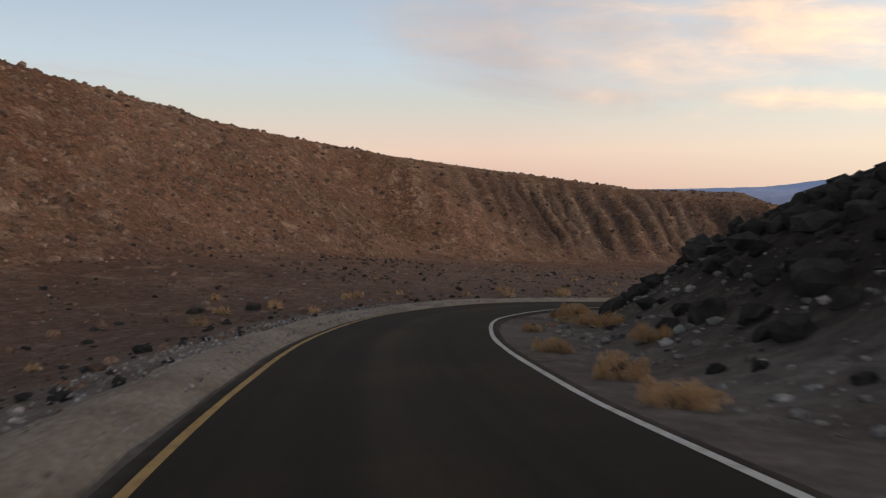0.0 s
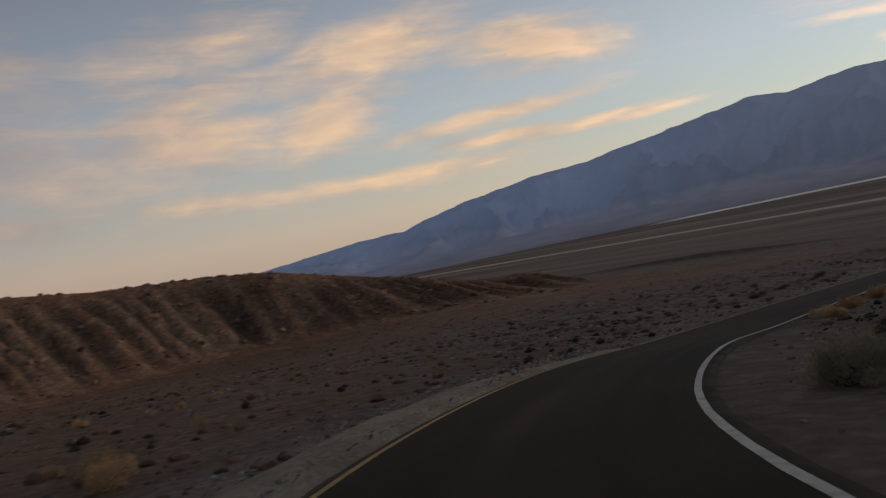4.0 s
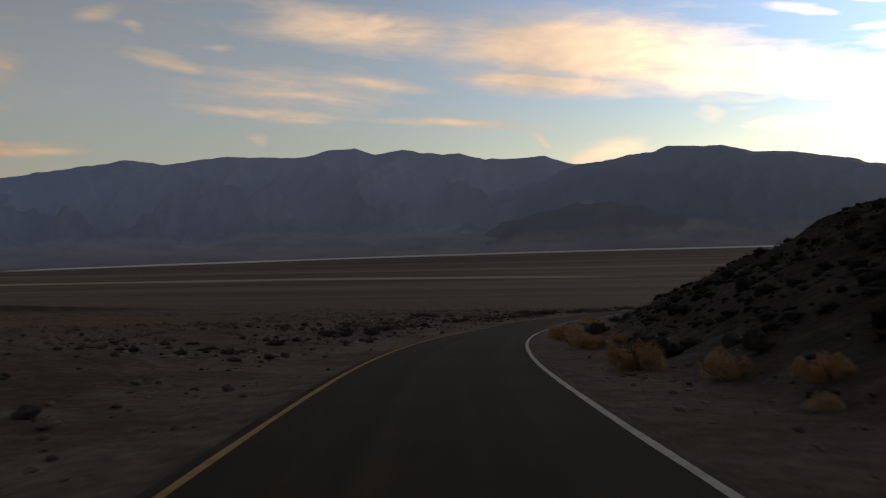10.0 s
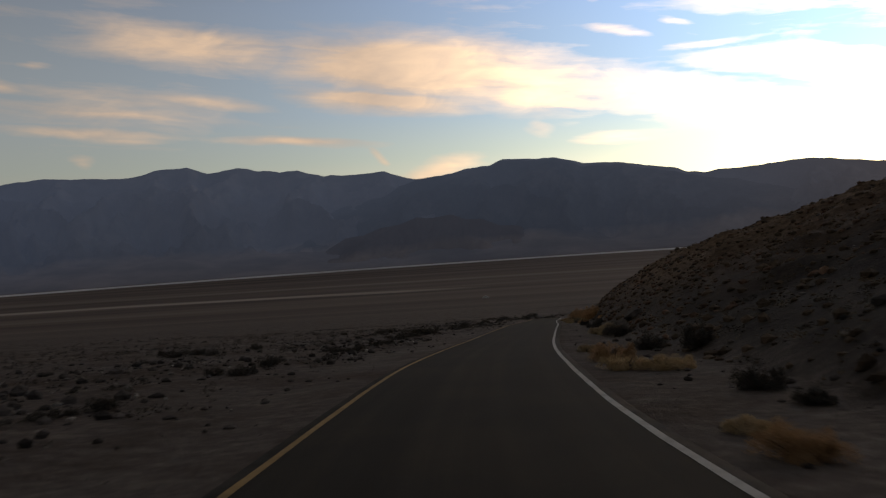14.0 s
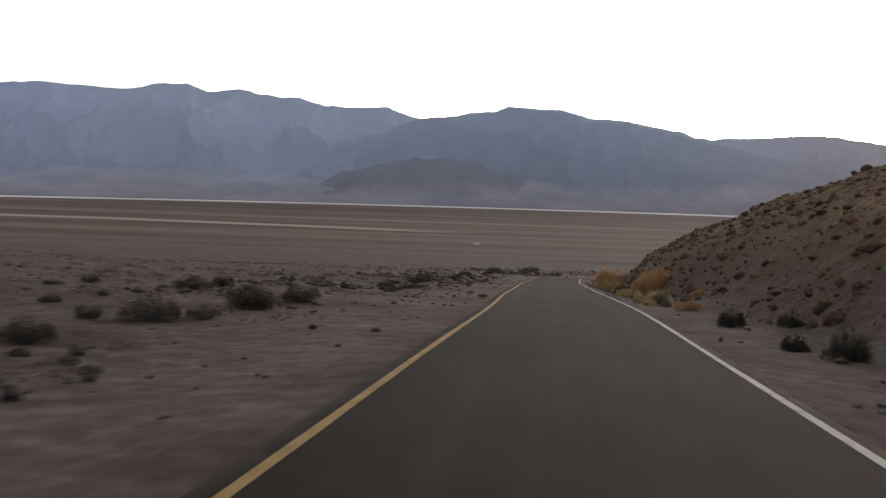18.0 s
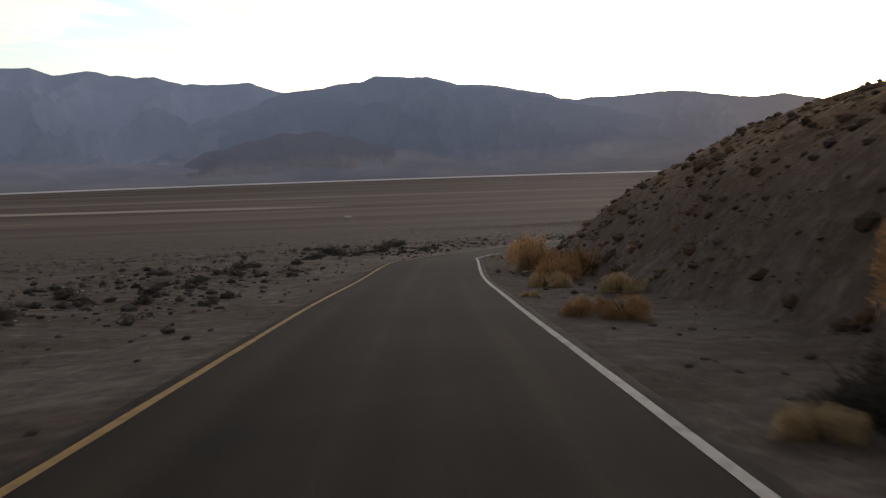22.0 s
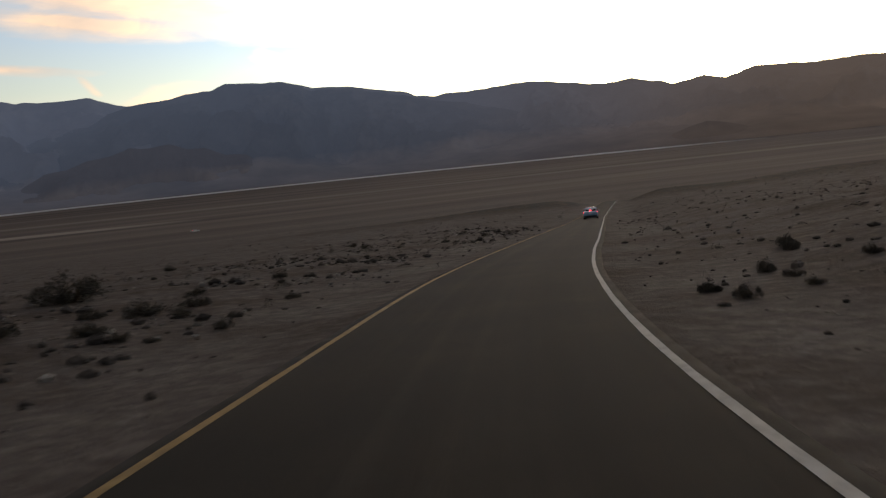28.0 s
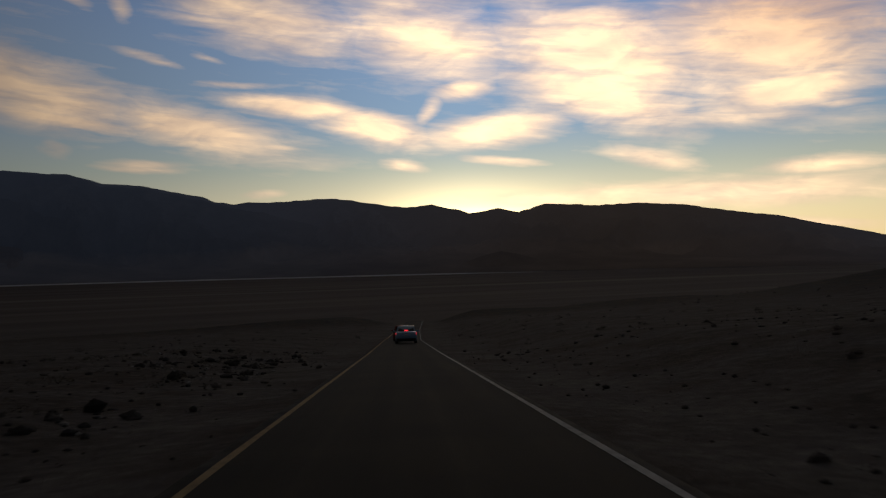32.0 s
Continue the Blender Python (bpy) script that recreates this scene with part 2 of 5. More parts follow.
# fine texture: long wisps along the banks, and fleece
wisp = w.noise(w.combine(w.math("MULTIPLY", az_w, 0.10), w.math("ADD", w.math("MULTIPLY", el_w, 1.15), w.math("MULTIPLY", az, 0.10)), 3.7), 1.0, 7.0, 0.52, 0.35)
fleece = w.noise(w.combine(w.math("MULTIPLY", az_w, 0.22), w.math("MULTIPLY", el_w, 0.62), 8.1), 1.0, 7.0, 0.54, 0.5)
thread = w.noise(w.combine(w.math("ADD", w.math("MULTIPLY", az_w, 0.4), w.math("MULTIPLY", el_w, 0.25)), w.math("ADD", w.math("MULTIPLY", el_w, 2.3), w.math("MULTIPLY", az, 0.16)), 5.3), 1.0, 5.0, 0.6, 0.8)
texture = w.math("ADD", w.math("MULTIPLY_ADD", wisp, 0.5, w.math("MULTIPLY", thread, 0.22)), w.math("MULTIPLY", fleece, 0.28))
cover = w.math("ADD", w.math("MULTIPLY", field, 0.95), w.math("MULTIPLY", w.math("SUBTRACT", texture, 0.5), w.span(field, 0.0, 0.5, 0.8, 1.75)))
cover = w.span(cover, 0.16, 0.92)
cover = w.math("POWER", cover, 0.9)
body = w.math("ADD", w.math("MULTIPLY", w.span(w.math("ADD", fleece, w.math("MULTIPLY", wave2, 0.35)), 0.46, 0.88), 0.65), w.math("MULTIPLY", w.math("POWER", cover, 1.6), 0.32), clamp=True)
far_cloud = w.mix(body, (0.47, 0.44, 0.48), (0.62, 0.55, 0.55))
side_cloud = w.mix(body, (0.82, 0.68, 0.62), (1.6, 1.12, 0.74))
mid_cloud = w.mix(body, (1.5, 1.26, 1.15), (2.7, 1.98, 1.45))
near_cloud = w.mix(body, (8.5, 6.4, 5.5), (21.0, 15.0, 9.4))
cloud = w.mix(w.span(off_az, 116.0, 92.0), far_cloud, side_cloud)
cloud = w.mix(w.span(off_az, 76.0, 50.0), cloud, mid_cloud)
cloud = w.mix(w.math("POWER", w.span(lean, 38.0, 4.0), 1.3), cloud, near_cloud)
cloud = w.mix(w.span(el, 15.0, 30.0), cloud, w.mix(1.0, cloud, (0.3, 0.3, 0.3), "MULTIPLY"))
dusk = w.math("MULTIPLY", w.span(el, 10.5, 16.0), w.span(az, 36.0, 52.0))
cloud = w.mix(dusk, cloud, w.mix(1.0, cloud, (0.62, 0.48, 0.42), "MULTIPLY"))
sky = w.mix(w.math("MULTIPLY", cover, 0.9), clear, cloud)
sky = w.mix(w.span(el, -1.5, 0.0), (0.10, 0.085, 0.075), sky)
back = w.add("ShaderNodeBackground")
w.link(sky, back.inputs[0])
back.inputs[1].default_value = 1.0
w.link(back.outputs[0], w.add("ShaderNodeOutputWorld").inputs[0])

# the last broad warm light from the bright western sky
lamp = bpy.data.lights.new("western_glow", "SUN")
lamp.energy, lamp.angle, lamp.color = 0.18, radians(40), (1.0, 0.74, 0.5)
sun = new("western_glow", lamp)
sun.matrix_world = look((math.sin(radians(SUN_AZ)) * 100, math.cos(radians(SUN_AZ)) * 100, 26), (0, 0, 0))

# ================= materials =================


def surface(name, stops, scale, rough=0.9, bump=0.3, bump_scale=None, metal=0.0, stain=0.0, stain_scale=0.3, random=0.0, coat=0.0, leaf=0.0, pieces=0.0):
    """A rough natural or painted surface: two scales of noise, fine relief."""
    mat = bpy.data.materials.new(name)
    mat.use_nodes = True
    n = Nodes(mat.node_tree)
    where = n.add("ShaderNodeTexCoord").outputs["Object"]
    grain = n.noise(where, scale, 6.0, 0.65)
    colour = n.ramp(grain, *[(0.28 + 0.44 * i / max(1, len(stops) - 1), s) for i, s in enumerate(stops)])
    if stain:
        colour = n.mix(n.math("MULTIPLY", n.span(n.noise(where, stain_scale, 3.0), 0.4, 0.65), stain), colour, n.mix(1.0, colour, (0.55, 0.5, 0.45), "MULTIPLY"))
    if random:
        info = n.add("ShaderNodeObjectInfo").outputs["Random"]
        colour = n.mix(1.0, colour, n.ramp(info, (0.0, 1.0 - random), (1.0, 1.0)), "MULTIPLY")
    if pieces:
        one = n.add("ShaderNodeNewGeometry").outputs["Random Per Island"]
        colour = n.mix(1.0, colour, n.ramp(one, (0.0, 1.0 - pieces), (0.6, 1.0), (1.0, 1.0 + pieces)), "MULTIPLY")
    bsdf = n.add("ShaderNodeBsdfPrincipled")
    n.link(colour, bsdf.inputs["Base Color"])
    bsdf.inputs["Roughness"].default_value, bsdf.inputs["Metallic"].default_value = rough, metal
    bsdf.inputs["Specular IOR Level"].default_value = 0.25
    bsdf.inputs["Coat Weight"].default_value = coat
    if bump:
        relief = n.add("ShaderNodeBump")
        relief.inputs["Strength"].default_value, relief.inputs["Distance"].default_value = bump, 0.05
        n.link(n.noise(where, bump_scale or scale * 3, 5.0, 0.7), relief.inputs["Height"])
        n.link(relief.outputs[0], bsdf.inputs["Normal"])
    shade = bsdf.outputs[0]
    if leaf:
        thin, both = n.add("ShaderNodeBsdfTranslucent"), n.add("ShaderNodeMixShader")
        n.link(colour, thin.inputs[0])
        both.inputs[0].default_value = leaf
        n.link(shade, both.inputs[1])
        n.link(thin.outputs[0], both.inputs[2])
        shade = both.outputs[0]
    n.link(shade, n.add("ShaderNodeOutputMaterial").inputs[0])
    return mat


def plain(name, colour, rough=0.5, metal=0.0, coat=0.0, glow=0.0):
    mat = bpy.data.materials.new(name)
    mat.use_nodes = True
    bsdf = mat.node_tree.nodes["Principled BSDF"]
    bsdf.inputs["Base Color"].default_value = (*colour, 1)
    bsdf.inputs["Roughness"].default_value, bsdf.inputs["Metallic"].default_value = rough, metal
    bsdf.inputs["Coat Weight"].default_value = coat
    if glow:
        bsdf.inputs["Emission Color"].default_value, bsdf.inputs["Emission Strength"].default_value = (*colour, 1), glow
    return mat


def earth():
    """Desert ground: fan gravel, brown terrace slopes, dark volcanic slopes, painted shade in the bluff's furrows and
    the pale valley floor.
    """
    mat = bpy.data.materials.new("desert_earth")
    mat.use_nodes = True
    n = Nodes(mat.node_tree)
    where = n.add("ShaderNodeNewGeometry").outputs["Position"]
    x, y, z = n.split(where)
    kind = n.split(n.add("ShaderNodeAttribute", attribute_name="soil").outputs["Vector"])
    fine = n.noise(where, 2.6, 8.0, 0.72)
    mid = n.noise(where, 0.32, 5.0, 0.6)
    wide = n.noise(where, 0.045, 4.0, 0.55)
    pebbles = n.add("ShaderNodeTexVoronoi")
    n.link(where, pebbles.inputs["Vector"])
    pebbles.inputs["Scale"].default_value = 7.0
    fan = n.ramp(fine, (0.25, (0.060, 0.048, 0.043)), (0.5, (0.115, 0.094, 0.084)), (0.72, (0.205, 0.173, 0.155)))
    fan = n.mix(n.span(mid, 0.42, 0.62), fan, n.mix(1.0, fan, (0.66, 0.60, 0.55), "MULTIPLY"))
    fan = n.mix(n.math("MULTIPLY", n.span(n.noise(where, 0.9, 5.0, 0.7), 0.56, 0.72), 0.5), fan, (0.25, 0.21, 0.18))
    fan = n.mix(n.math("MULTIPLY", n.span(pebbles.outputs["Distance"], 0.25, 0.05), 0.35), fan, n.mix(0.5, fan, pebbles.outputs["Color"], "MULTIPLY"))
    brown = n.ramp(fine, (0.25, (0.080, 0.039, 0.023)), (0.5, (0.165, 0.087, 0.053)), (0.75, (0.27, 0.158, 0.100)))
    sandy = n.ramp(fine, (0.25, (0.098, 0.061, 0.036)), (0.5, (0.185, 0.121, 0.073)), (0.75, (0.30, 0.21, 0.132)))
    brown = n.mix(n.span(y, 4.0, 40.0), brown, sandy)
    brown = n.mix(n.span(wide, 0.42, 0.62), brown, n.mix(1.0, brown, (0.72, 0.68, 0.66), "MULTIPLY"))
    brown = n.mix(n.math("MULTIPLY", n.span(mid, 0.52, 0.7), 0.5), brown, (0.36, 0.25, 0.17))
    dark = n.ramp(fine, (0.25, (0.014, 0.012, 0.011)), (0.5, (0.034, 0.029, 0.026)), (0.75, (0.07, 0.057, 0.046)))
    dark = n.mix(n.math("MULTIPLY", n.span(mid, 0.48, 0.66), 0.6), dark, n.mix(n.span(y, 0.0, 60.0), (0.034, 0.028, 0.024), (0.15, 0.095, 0.06)))
    pale = n.ramp(fine, (0.3, (0.18, 0.165, 0.155)), (0.55, (0.29, 0.265, 0.245)), (0.8, (0.44, 0.42, 0.40)))
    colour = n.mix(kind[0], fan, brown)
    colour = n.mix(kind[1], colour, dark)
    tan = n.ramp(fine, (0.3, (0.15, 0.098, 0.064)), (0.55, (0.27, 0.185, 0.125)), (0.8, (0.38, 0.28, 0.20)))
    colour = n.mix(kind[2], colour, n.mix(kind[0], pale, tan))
    # loose rock in the slopes, at two sizes
    for size, amount in ((1.7, 0.55), (4.5, 0.45)):
        cell = n.add("ShaderNodeTexVoronoi")
        n.link(where, cell.inputs["Vector"])
        cell.inputs["Scale"].default_value = size
        shade = n.ramp(n.split(cell.outputs["Color"])[0], (0.0, 0.5), (0.55, 0.95), (0.9, 1.25), (1.0, 1.8))
        colour = n.mix(n.math("MULTIPLY", n.math("MAXIMUM", kind[0], kind[1]), amount), colour, n.mix(1.0, colour, shade, "MULTIPLY"))
    # the far valley floor: brown mud flats, a pale track and the salt pan
    reach = n.math("SQRT", n.math("ADD", n.math("MULTIPLY", x, x), n.math("MULTIPLY", y, y)))
    bands = n.noise(n.combine(n.math("MULTIPLY", x, 0.0011), n.math("MULTIPLY", y, 0.009), 0.0), 1.0, 4.0, 0.6)
    mud = n.ramp(bands, (0.3, (0.080, 0.060, 0.051)), (0.5, (0.13, 0.098, 0.082)), (0.7, (0.19, 0.15, 0.125)))
    colour = n.mix(n.span(reach, 260.0, 700.0), colour, mud)
    wobble = n.math("MULTIPLY", n.math("SUBTRACT", n.noise(n.combine(n.math("MULTIPLY", x, 0.002), 0.0, 0.0), 1.0, 4.0), 0.5), 160.0)
    course = n.math("MINIMUM", n.math("ADD", 948.0, n.math("MULTIPLY", x, -0.26)), 1075.0)
    track = n.math("ABSOLUTE", n.math("SUBTRACT", n.math("ADD", y, n.math("MULTIPLY", wobble, 0.22)), course))
    track = n.math("MULTIPLY", n.span(track, 44.0, 22.0), n.math("MULTIPLY", n.span(x, -20.0, -130.0, 0.0, 0.9), n.span(bands, 0.3, 0.55, 0.55, 1.0)))
    colour = n.mix(track, colour, (0.42, 0.36, 0.30))
    low_track = n.math("ABSOLUTE", n.math("SUBTRACT", n.math("ADD", y, n.math("MULTIPLY", wobble, 0.4)), n.math("ADD", 1330.0, n.math("MULTIPLY", x, -0.1))))
    colour = n.mix(n.math("MULTIPLY", n.span(low_track, 60.0, 15.0), 0.35), colour, (0.33, 0.28, 0.235))
    salt = n.math("ADD", reach, n.math("MULTIPLY", wobble, 0.6))
    salt = n.math("MULTIPLY", n.math("MULTIPLY", n.span(n.math("ADD", x, n.math("MULTIPLY", y, 0.88)), -150.0, 60.0), n.span(salt, 2590.0, 2640.0)), n.span(salt, 2890.0, 2840.0))
    salt = n.math("MULTIPLY", salt, n.span(n.math("MULTIPLY", n.math("ARCTAN2", x, y), 180 / math.pi), 33.0, 26.0))
    colour = n.mix(n.math("MULTIPLY", salt, n.span(bands, 0.25, 0.5, 0.55, 1.0)), colour, (0.78, 0.76, 0.76))
    foot = n.span(reach, 2880.0, 2980.0)
    colour = n.mix(foot, colour, (0.135, 0.108, 0.096))
    bsdf = n.add("ShaderNodeBsdfPrincipled")
    n.link(colour, bsdf.inputs["Base Color"])
    bsdf.inputs["Roughness"].default_value, bsdf.inputs["Specular IOR Level"].default_value = 0.95, 0.1
    relief = n.add("ShaderNodeBump")
    relief.inputs["Strength"].default_value, relief.inputs["Distance"].default_value = 0.8, 0.12
    n.link(n.math("ADD", fine, n.math("MULTIPLY", n.noise(where, 9.0, 4.0, 0.7), 0.35)), relief.inputs["Height"])
    n.link(relief.outputs[0], bsdf.inputs["Normal"])
    n.link(bsdf.outputs[0], n.add("ShaderNodeOutputMaterial").inputs[0])
    return mat


def asphalt():
    mat = bpy.data.materials.new("asphalt")
    mat.use_nodes = True
    n = Nodes(mat.node_tree)
    where = n.add("ShaderNodeNewGeometry").outputs["Position"]
    across = n.split(n.add("ShaderNodeAttribute", attribute_name="across").outputs["Vector"])[0]
    grit = n.noise(where, 60.0, 4.0, 0.8)
    blotch = n.noise(where, 0.35, 5.0, 0.6)
    colour = n.ramp(grit, (0.3, (0.0110, 0.0088, 0.0064)), (0.55, (0.0212, 0.0168, 0.0120)), (0.8, (0.048, 0.038, 0.027)))
    colour = n.mix(n.span(blotch, 0.42, 0.62), colour, n.mix(1.0, colour, (1.45, 1.38, 1.26), "MULTIPLY"))
    # lengthwise streaks left by traffic and paving
    streak = n.noise(n.combine(n.math("MULTIPLY", across, 1.5), n.math("MULTIPLY", n.split(where)[1], 0.012), 2.0), 1.0, 5.0, 0.6)
    colour = n.mix(1.0, colour, n.ramp(streak, (0.35, 0.72), (0.5, 1.0), (0.66, 1.5)), "MULTIPLY")
    # wheel tracks polished a little darker, dusty edges
    side = n.math("ABSOLUTE", across)
    wheel = n.span(n.math("ABSOLUTE", n.math("SUBTRACT", side, 0.78)), 0.42, 0.1)
    colour = n.mix(n.math("MULTIPLY", wheel, 0.35), colour, n.mix(1.0, colour, (0.7, 0.7, 0.7), "MULTIPLY"))
    dust = n.math("MULTIPLY", n.span(n.math("ADD", side, n.math("MULTIPLY", n.math("SUBTRACT", n.noise(where, 1.7, 4.0), 0.5), 0.7)), 2.0, 2.3), 0.5)
    colour = n.mix(dust, colour, (0.13, 0.11, 0.095))
    bsdf = n.add("ShaderNodeBsdfPrincipled")
    n.link(colour, bsdf.inputs["Base Color"])
    bsdf.inputs["Roughness"].default_value, bsdf.inputs["Specular IOR Level"].default_value = 0.88, 0.12
    relief = n.add("ShaderNodeBump")
    relief.inputs["Strength"].default_value, relief.inputs["Distance"].default_value = 0.35, 0.01
    n.link(grit, relief.inputs["Height"])
    n.link(relief.outputs[0], bsdf.inputs["Normal"])
    n.link(bsdf.outputs[0], n.add("ShaderNodeOutputMaterial").inputs[0])
    return mat


EARTH, ASPHALT = earth(), asphalt()
YELLOW = surface("worn_yellow_paint", [(0.17, 0.108, 0.042), (0.36, 0.226, 0.078), (0.43, 0.28, 0.105)], 5.0, 0.75, 0.2, 50.0)
WHITE = surface("worn_white_paint", [(0.26, 0.25, 0.24), (0.50, 0.49, 0.47), (0.58, 0.57, 0.55)], 5.0, 0.75, 0.2, 50.0)
ROCK_DARK = surface("dark_volcanic_rock", [(0.010, 0.009, 0.0085), (0.023, 0.020, 0.018), (0.048, 0.040, 0.034)], 3.0, 0.9, 0.9, 9.0, random=0.35, pieces=0.5)
ROCK_BROWN = surface("brown_rock", [(0.082, 0.047, 0.032), (0.165, 0.098, 0.065), (0.26, 0.17, 0.12)], 3.0, 0.95, 0.8, 9.0, random=0.35, pieces=0.5)
ROCK_PALE = surface("pale_gravel_stone", [(0.15, 0.135, 0.122), (0.25, 0.228, 0.206), (0.40, 0.37, 0.335)], 5.0, 0.9, 0.5, 20.0, random=0.3, pieces=0.5)
ROCK_HILL = surface("brown_hill_rock", [(0.068, 0.048, 0.033), (0.128, 0.091, 0.062), (0.21, 0.155, 0.108)], 3.0, 0.95, 0.8, 9.0, random=0.35, pieces=0.5)
ROCK_FAN = surface("grey_fan_rock", [(0.050, 0.042, 0.038), (0.094, 0.079, 0.071), (0.165, 0.142, 0.130)], 3.0, 0.95, 0.8, 9.0, random=0.35, pieces=0.5)
GRAVEL = surface("pale_bank_gravel", [(0.18, 0.148, 0.115), (0.30, 0.25, 0.197), (0.46, 0.40, 0.325)], 11.0, 0.95, 1.0, 30.0, stain=0.6, stain_scale=0.8)
STRAW = surface("dry_straw_foliage", [(0.46, 0.34, 0.18), (0.64, 0.49, 0.29), (0.74, 0.61, 0.41)], 3.0, 0.9, 0.0, random=0.3, leaf=0.45, pieces=0.3)
STRAW_ORANGE = surface("dry_orange_foliage", [(0.42, 0.25, 0.12), (0.60, 0.385, 0.205), (0.72, 0.50, 0.30)], 3.0, 0.9, 0.0, random=0.3, leaf=0.45, pieces=0.3)
STRAW_PALE = surface("pale_silvery_foliage", [(0.24, 0.215, 0.15), (0.36, 0.325, 0.23), (0.46, 0.42, 0.31)], 3.0, 0.9, 0.0, random=0.3, leaf=0.4, pieces=0.3)
SHRUB_DARK = surface("dark_saltbush_foliage", [(0.060, 0.054, 0.047), (0.106, 0.096, 0.083), (0.165, 0.15, 0.128)], 4.0, 0.9, 0.0, random=0.45, leaf=0.3, pieces=0.3)
SCRUB_GREY = surface("grey_scrub_foliage", [(0.07, 0.062, 0.05), (0.115, 0.103, 0.085), (0.17, 0.153, 0.128)], 4.0, 0.9, 0.0, leaf=0.3, pieces=0.3)
SCRUB_BROWN = surface("brown_scrub_foliage", [(0.09, 0.07, 0.045), (0.165, 0.128, 0.083), (0.25, 0.20, 0.135)], 4.0, 0.9, 0.0, leaf=0.3)
TWIG = surface("grey_twigs", [(0.05, 0.038, 0.028), (0.12, 0.09, 0.065)], 8.0, 0.9, 0.0)


def hazed_rock(name, high, low, edge, haze_tint):
    """Far rock of the backdrop: rock above, gravel fans below, and evening haze painted on as emission, stronger with
    distance and warmer towards the sunset.
    """
    mat = bpy.data.materials.new(name)
    mat.use_nodes = True
    n = Nodes(mat.node_tree)
    where = n.add("ShaderNodeNewGeometry").outputs["Position"]
    x, y, z = n.split(where)
    grain = n.noise(where, 0.010, 6.0, 0.65)
    seam = n.noise(where, 0.0018, 4.0, 0.6)
    rock = n.mix(n.span(grain, 0.3, 0.7), tuple(c * 0.86 for c in high), tuple(c * 1.12 for c in high))
    rock = n.mix(n.span(seam, 0.36, 0.66), rock, n.mix(1.0, rock, (0.66, 0.62, 0.58), "MULTIPLY"))
    rock = n.mix(n.math("MULTIPLY", n.span(n.noise(where, 0.0045, 5.0, 0.6), 0.5, 0.78), 0.3), rock, (0.21, 0.18, 0.165))
    apron = n.mix(n.span(n.noise(where, 0.004, 5.0, 0.6), 0.35, 0.65), tuple(c * 0.72 for c in low), tuple(c * 1.2 for c in low))
    apron = n.mix(n.math("MULTIPLY", n.span(n.noise(where, 0.0022, 3.0, 0.5), 0.54, 0.66), 0.55), apron, tuple(c * 0.5 for c in low))
    colour = n.mix(n.span(n.math("ADD", z, n.math("MULTIPLY", n.math("SUBTRACT", seam, 0.5), 190.0)), edge, edge + 34.0), apron, rock)
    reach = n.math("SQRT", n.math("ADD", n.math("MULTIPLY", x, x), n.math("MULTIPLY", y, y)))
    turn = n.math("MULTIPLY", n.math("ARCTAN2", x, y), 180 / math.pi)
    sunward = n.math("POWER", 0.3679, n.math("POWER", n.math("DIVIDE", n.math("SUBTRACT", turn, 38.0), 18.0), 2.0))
    haze_glow = n.mix(sunward, n.mix(n.span(turn, -24.0, -52.0), haze_tint, (0.082, 0.122, 0.228)), (0.155, 0.125, 0.118))
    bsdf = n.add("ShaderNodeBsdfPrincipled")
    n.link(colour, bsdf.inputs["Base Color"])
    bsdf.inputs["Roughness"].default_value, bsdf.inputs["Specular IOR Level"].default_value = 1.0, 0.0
    # haze painted as a glow of the rock itself, growing with distance
    n.link(haze_glow, bsdf.inputs["Emission Color"])
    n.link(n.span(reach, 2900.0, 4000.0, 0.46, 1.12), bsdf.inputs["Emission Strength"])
    n.link(bsdf.outputs[0], n.add("ShaderNodeOutputMaterial").inputs[0])
    return mat


RANGE = hazed_rock("hazed_far_mountain_rock", (0.095, 0.092, 0.098), (0.165, 0.128, 0.106), 20.0, (0.099, 0.130, 0.210))
NEAR_RANGE = hazed_rock("hazed_near_mountain_rock", (0.070, 0.068, 0.074), (0.165, 0.128, 0.106), 10.0, (0.091, 0.122, 0.197))
FOOTHILL = hazed_rock("hazed_dark_foothill_rock", (0.070, 0.063, 0.068), (0.150, 0.118, 0.100), -12.0, (0.092, 0.110, 0.166))

# ================= land form =================
ROAD = [
    (117.0, -97.0, 16.6), (102.0, -101.5, 15.3), (87.0, -105.4, 13.95),
    (73.07, -107.00, 13.08), (63.78, -108.43, 12.20), (54.46, -109.23, 11.36), (45.19, -108.63, 10.53), (36.61, -105.47, 9.75), (29.35, -100.06, 8.86), (23.62, -92.76, 7.95), (19.18, -84.54, 6.79), (15.57, -75.82, 5.85), (12.54, -67.09, 5.02), (9.59, -57.69, 4.17), (6.90, -48.13, 3.38), (4.64, -38.86, 2.61), (2.88, -29.19, 1.79), (1.72, -19.55, 0.96), (1.09, -9.92, 0.15), (0.90, -0.11, -0.54), (1.08, 9.69, -1.35), (1.58, 19.91, -2.18), (2.23, 31.03, -3.02),
]
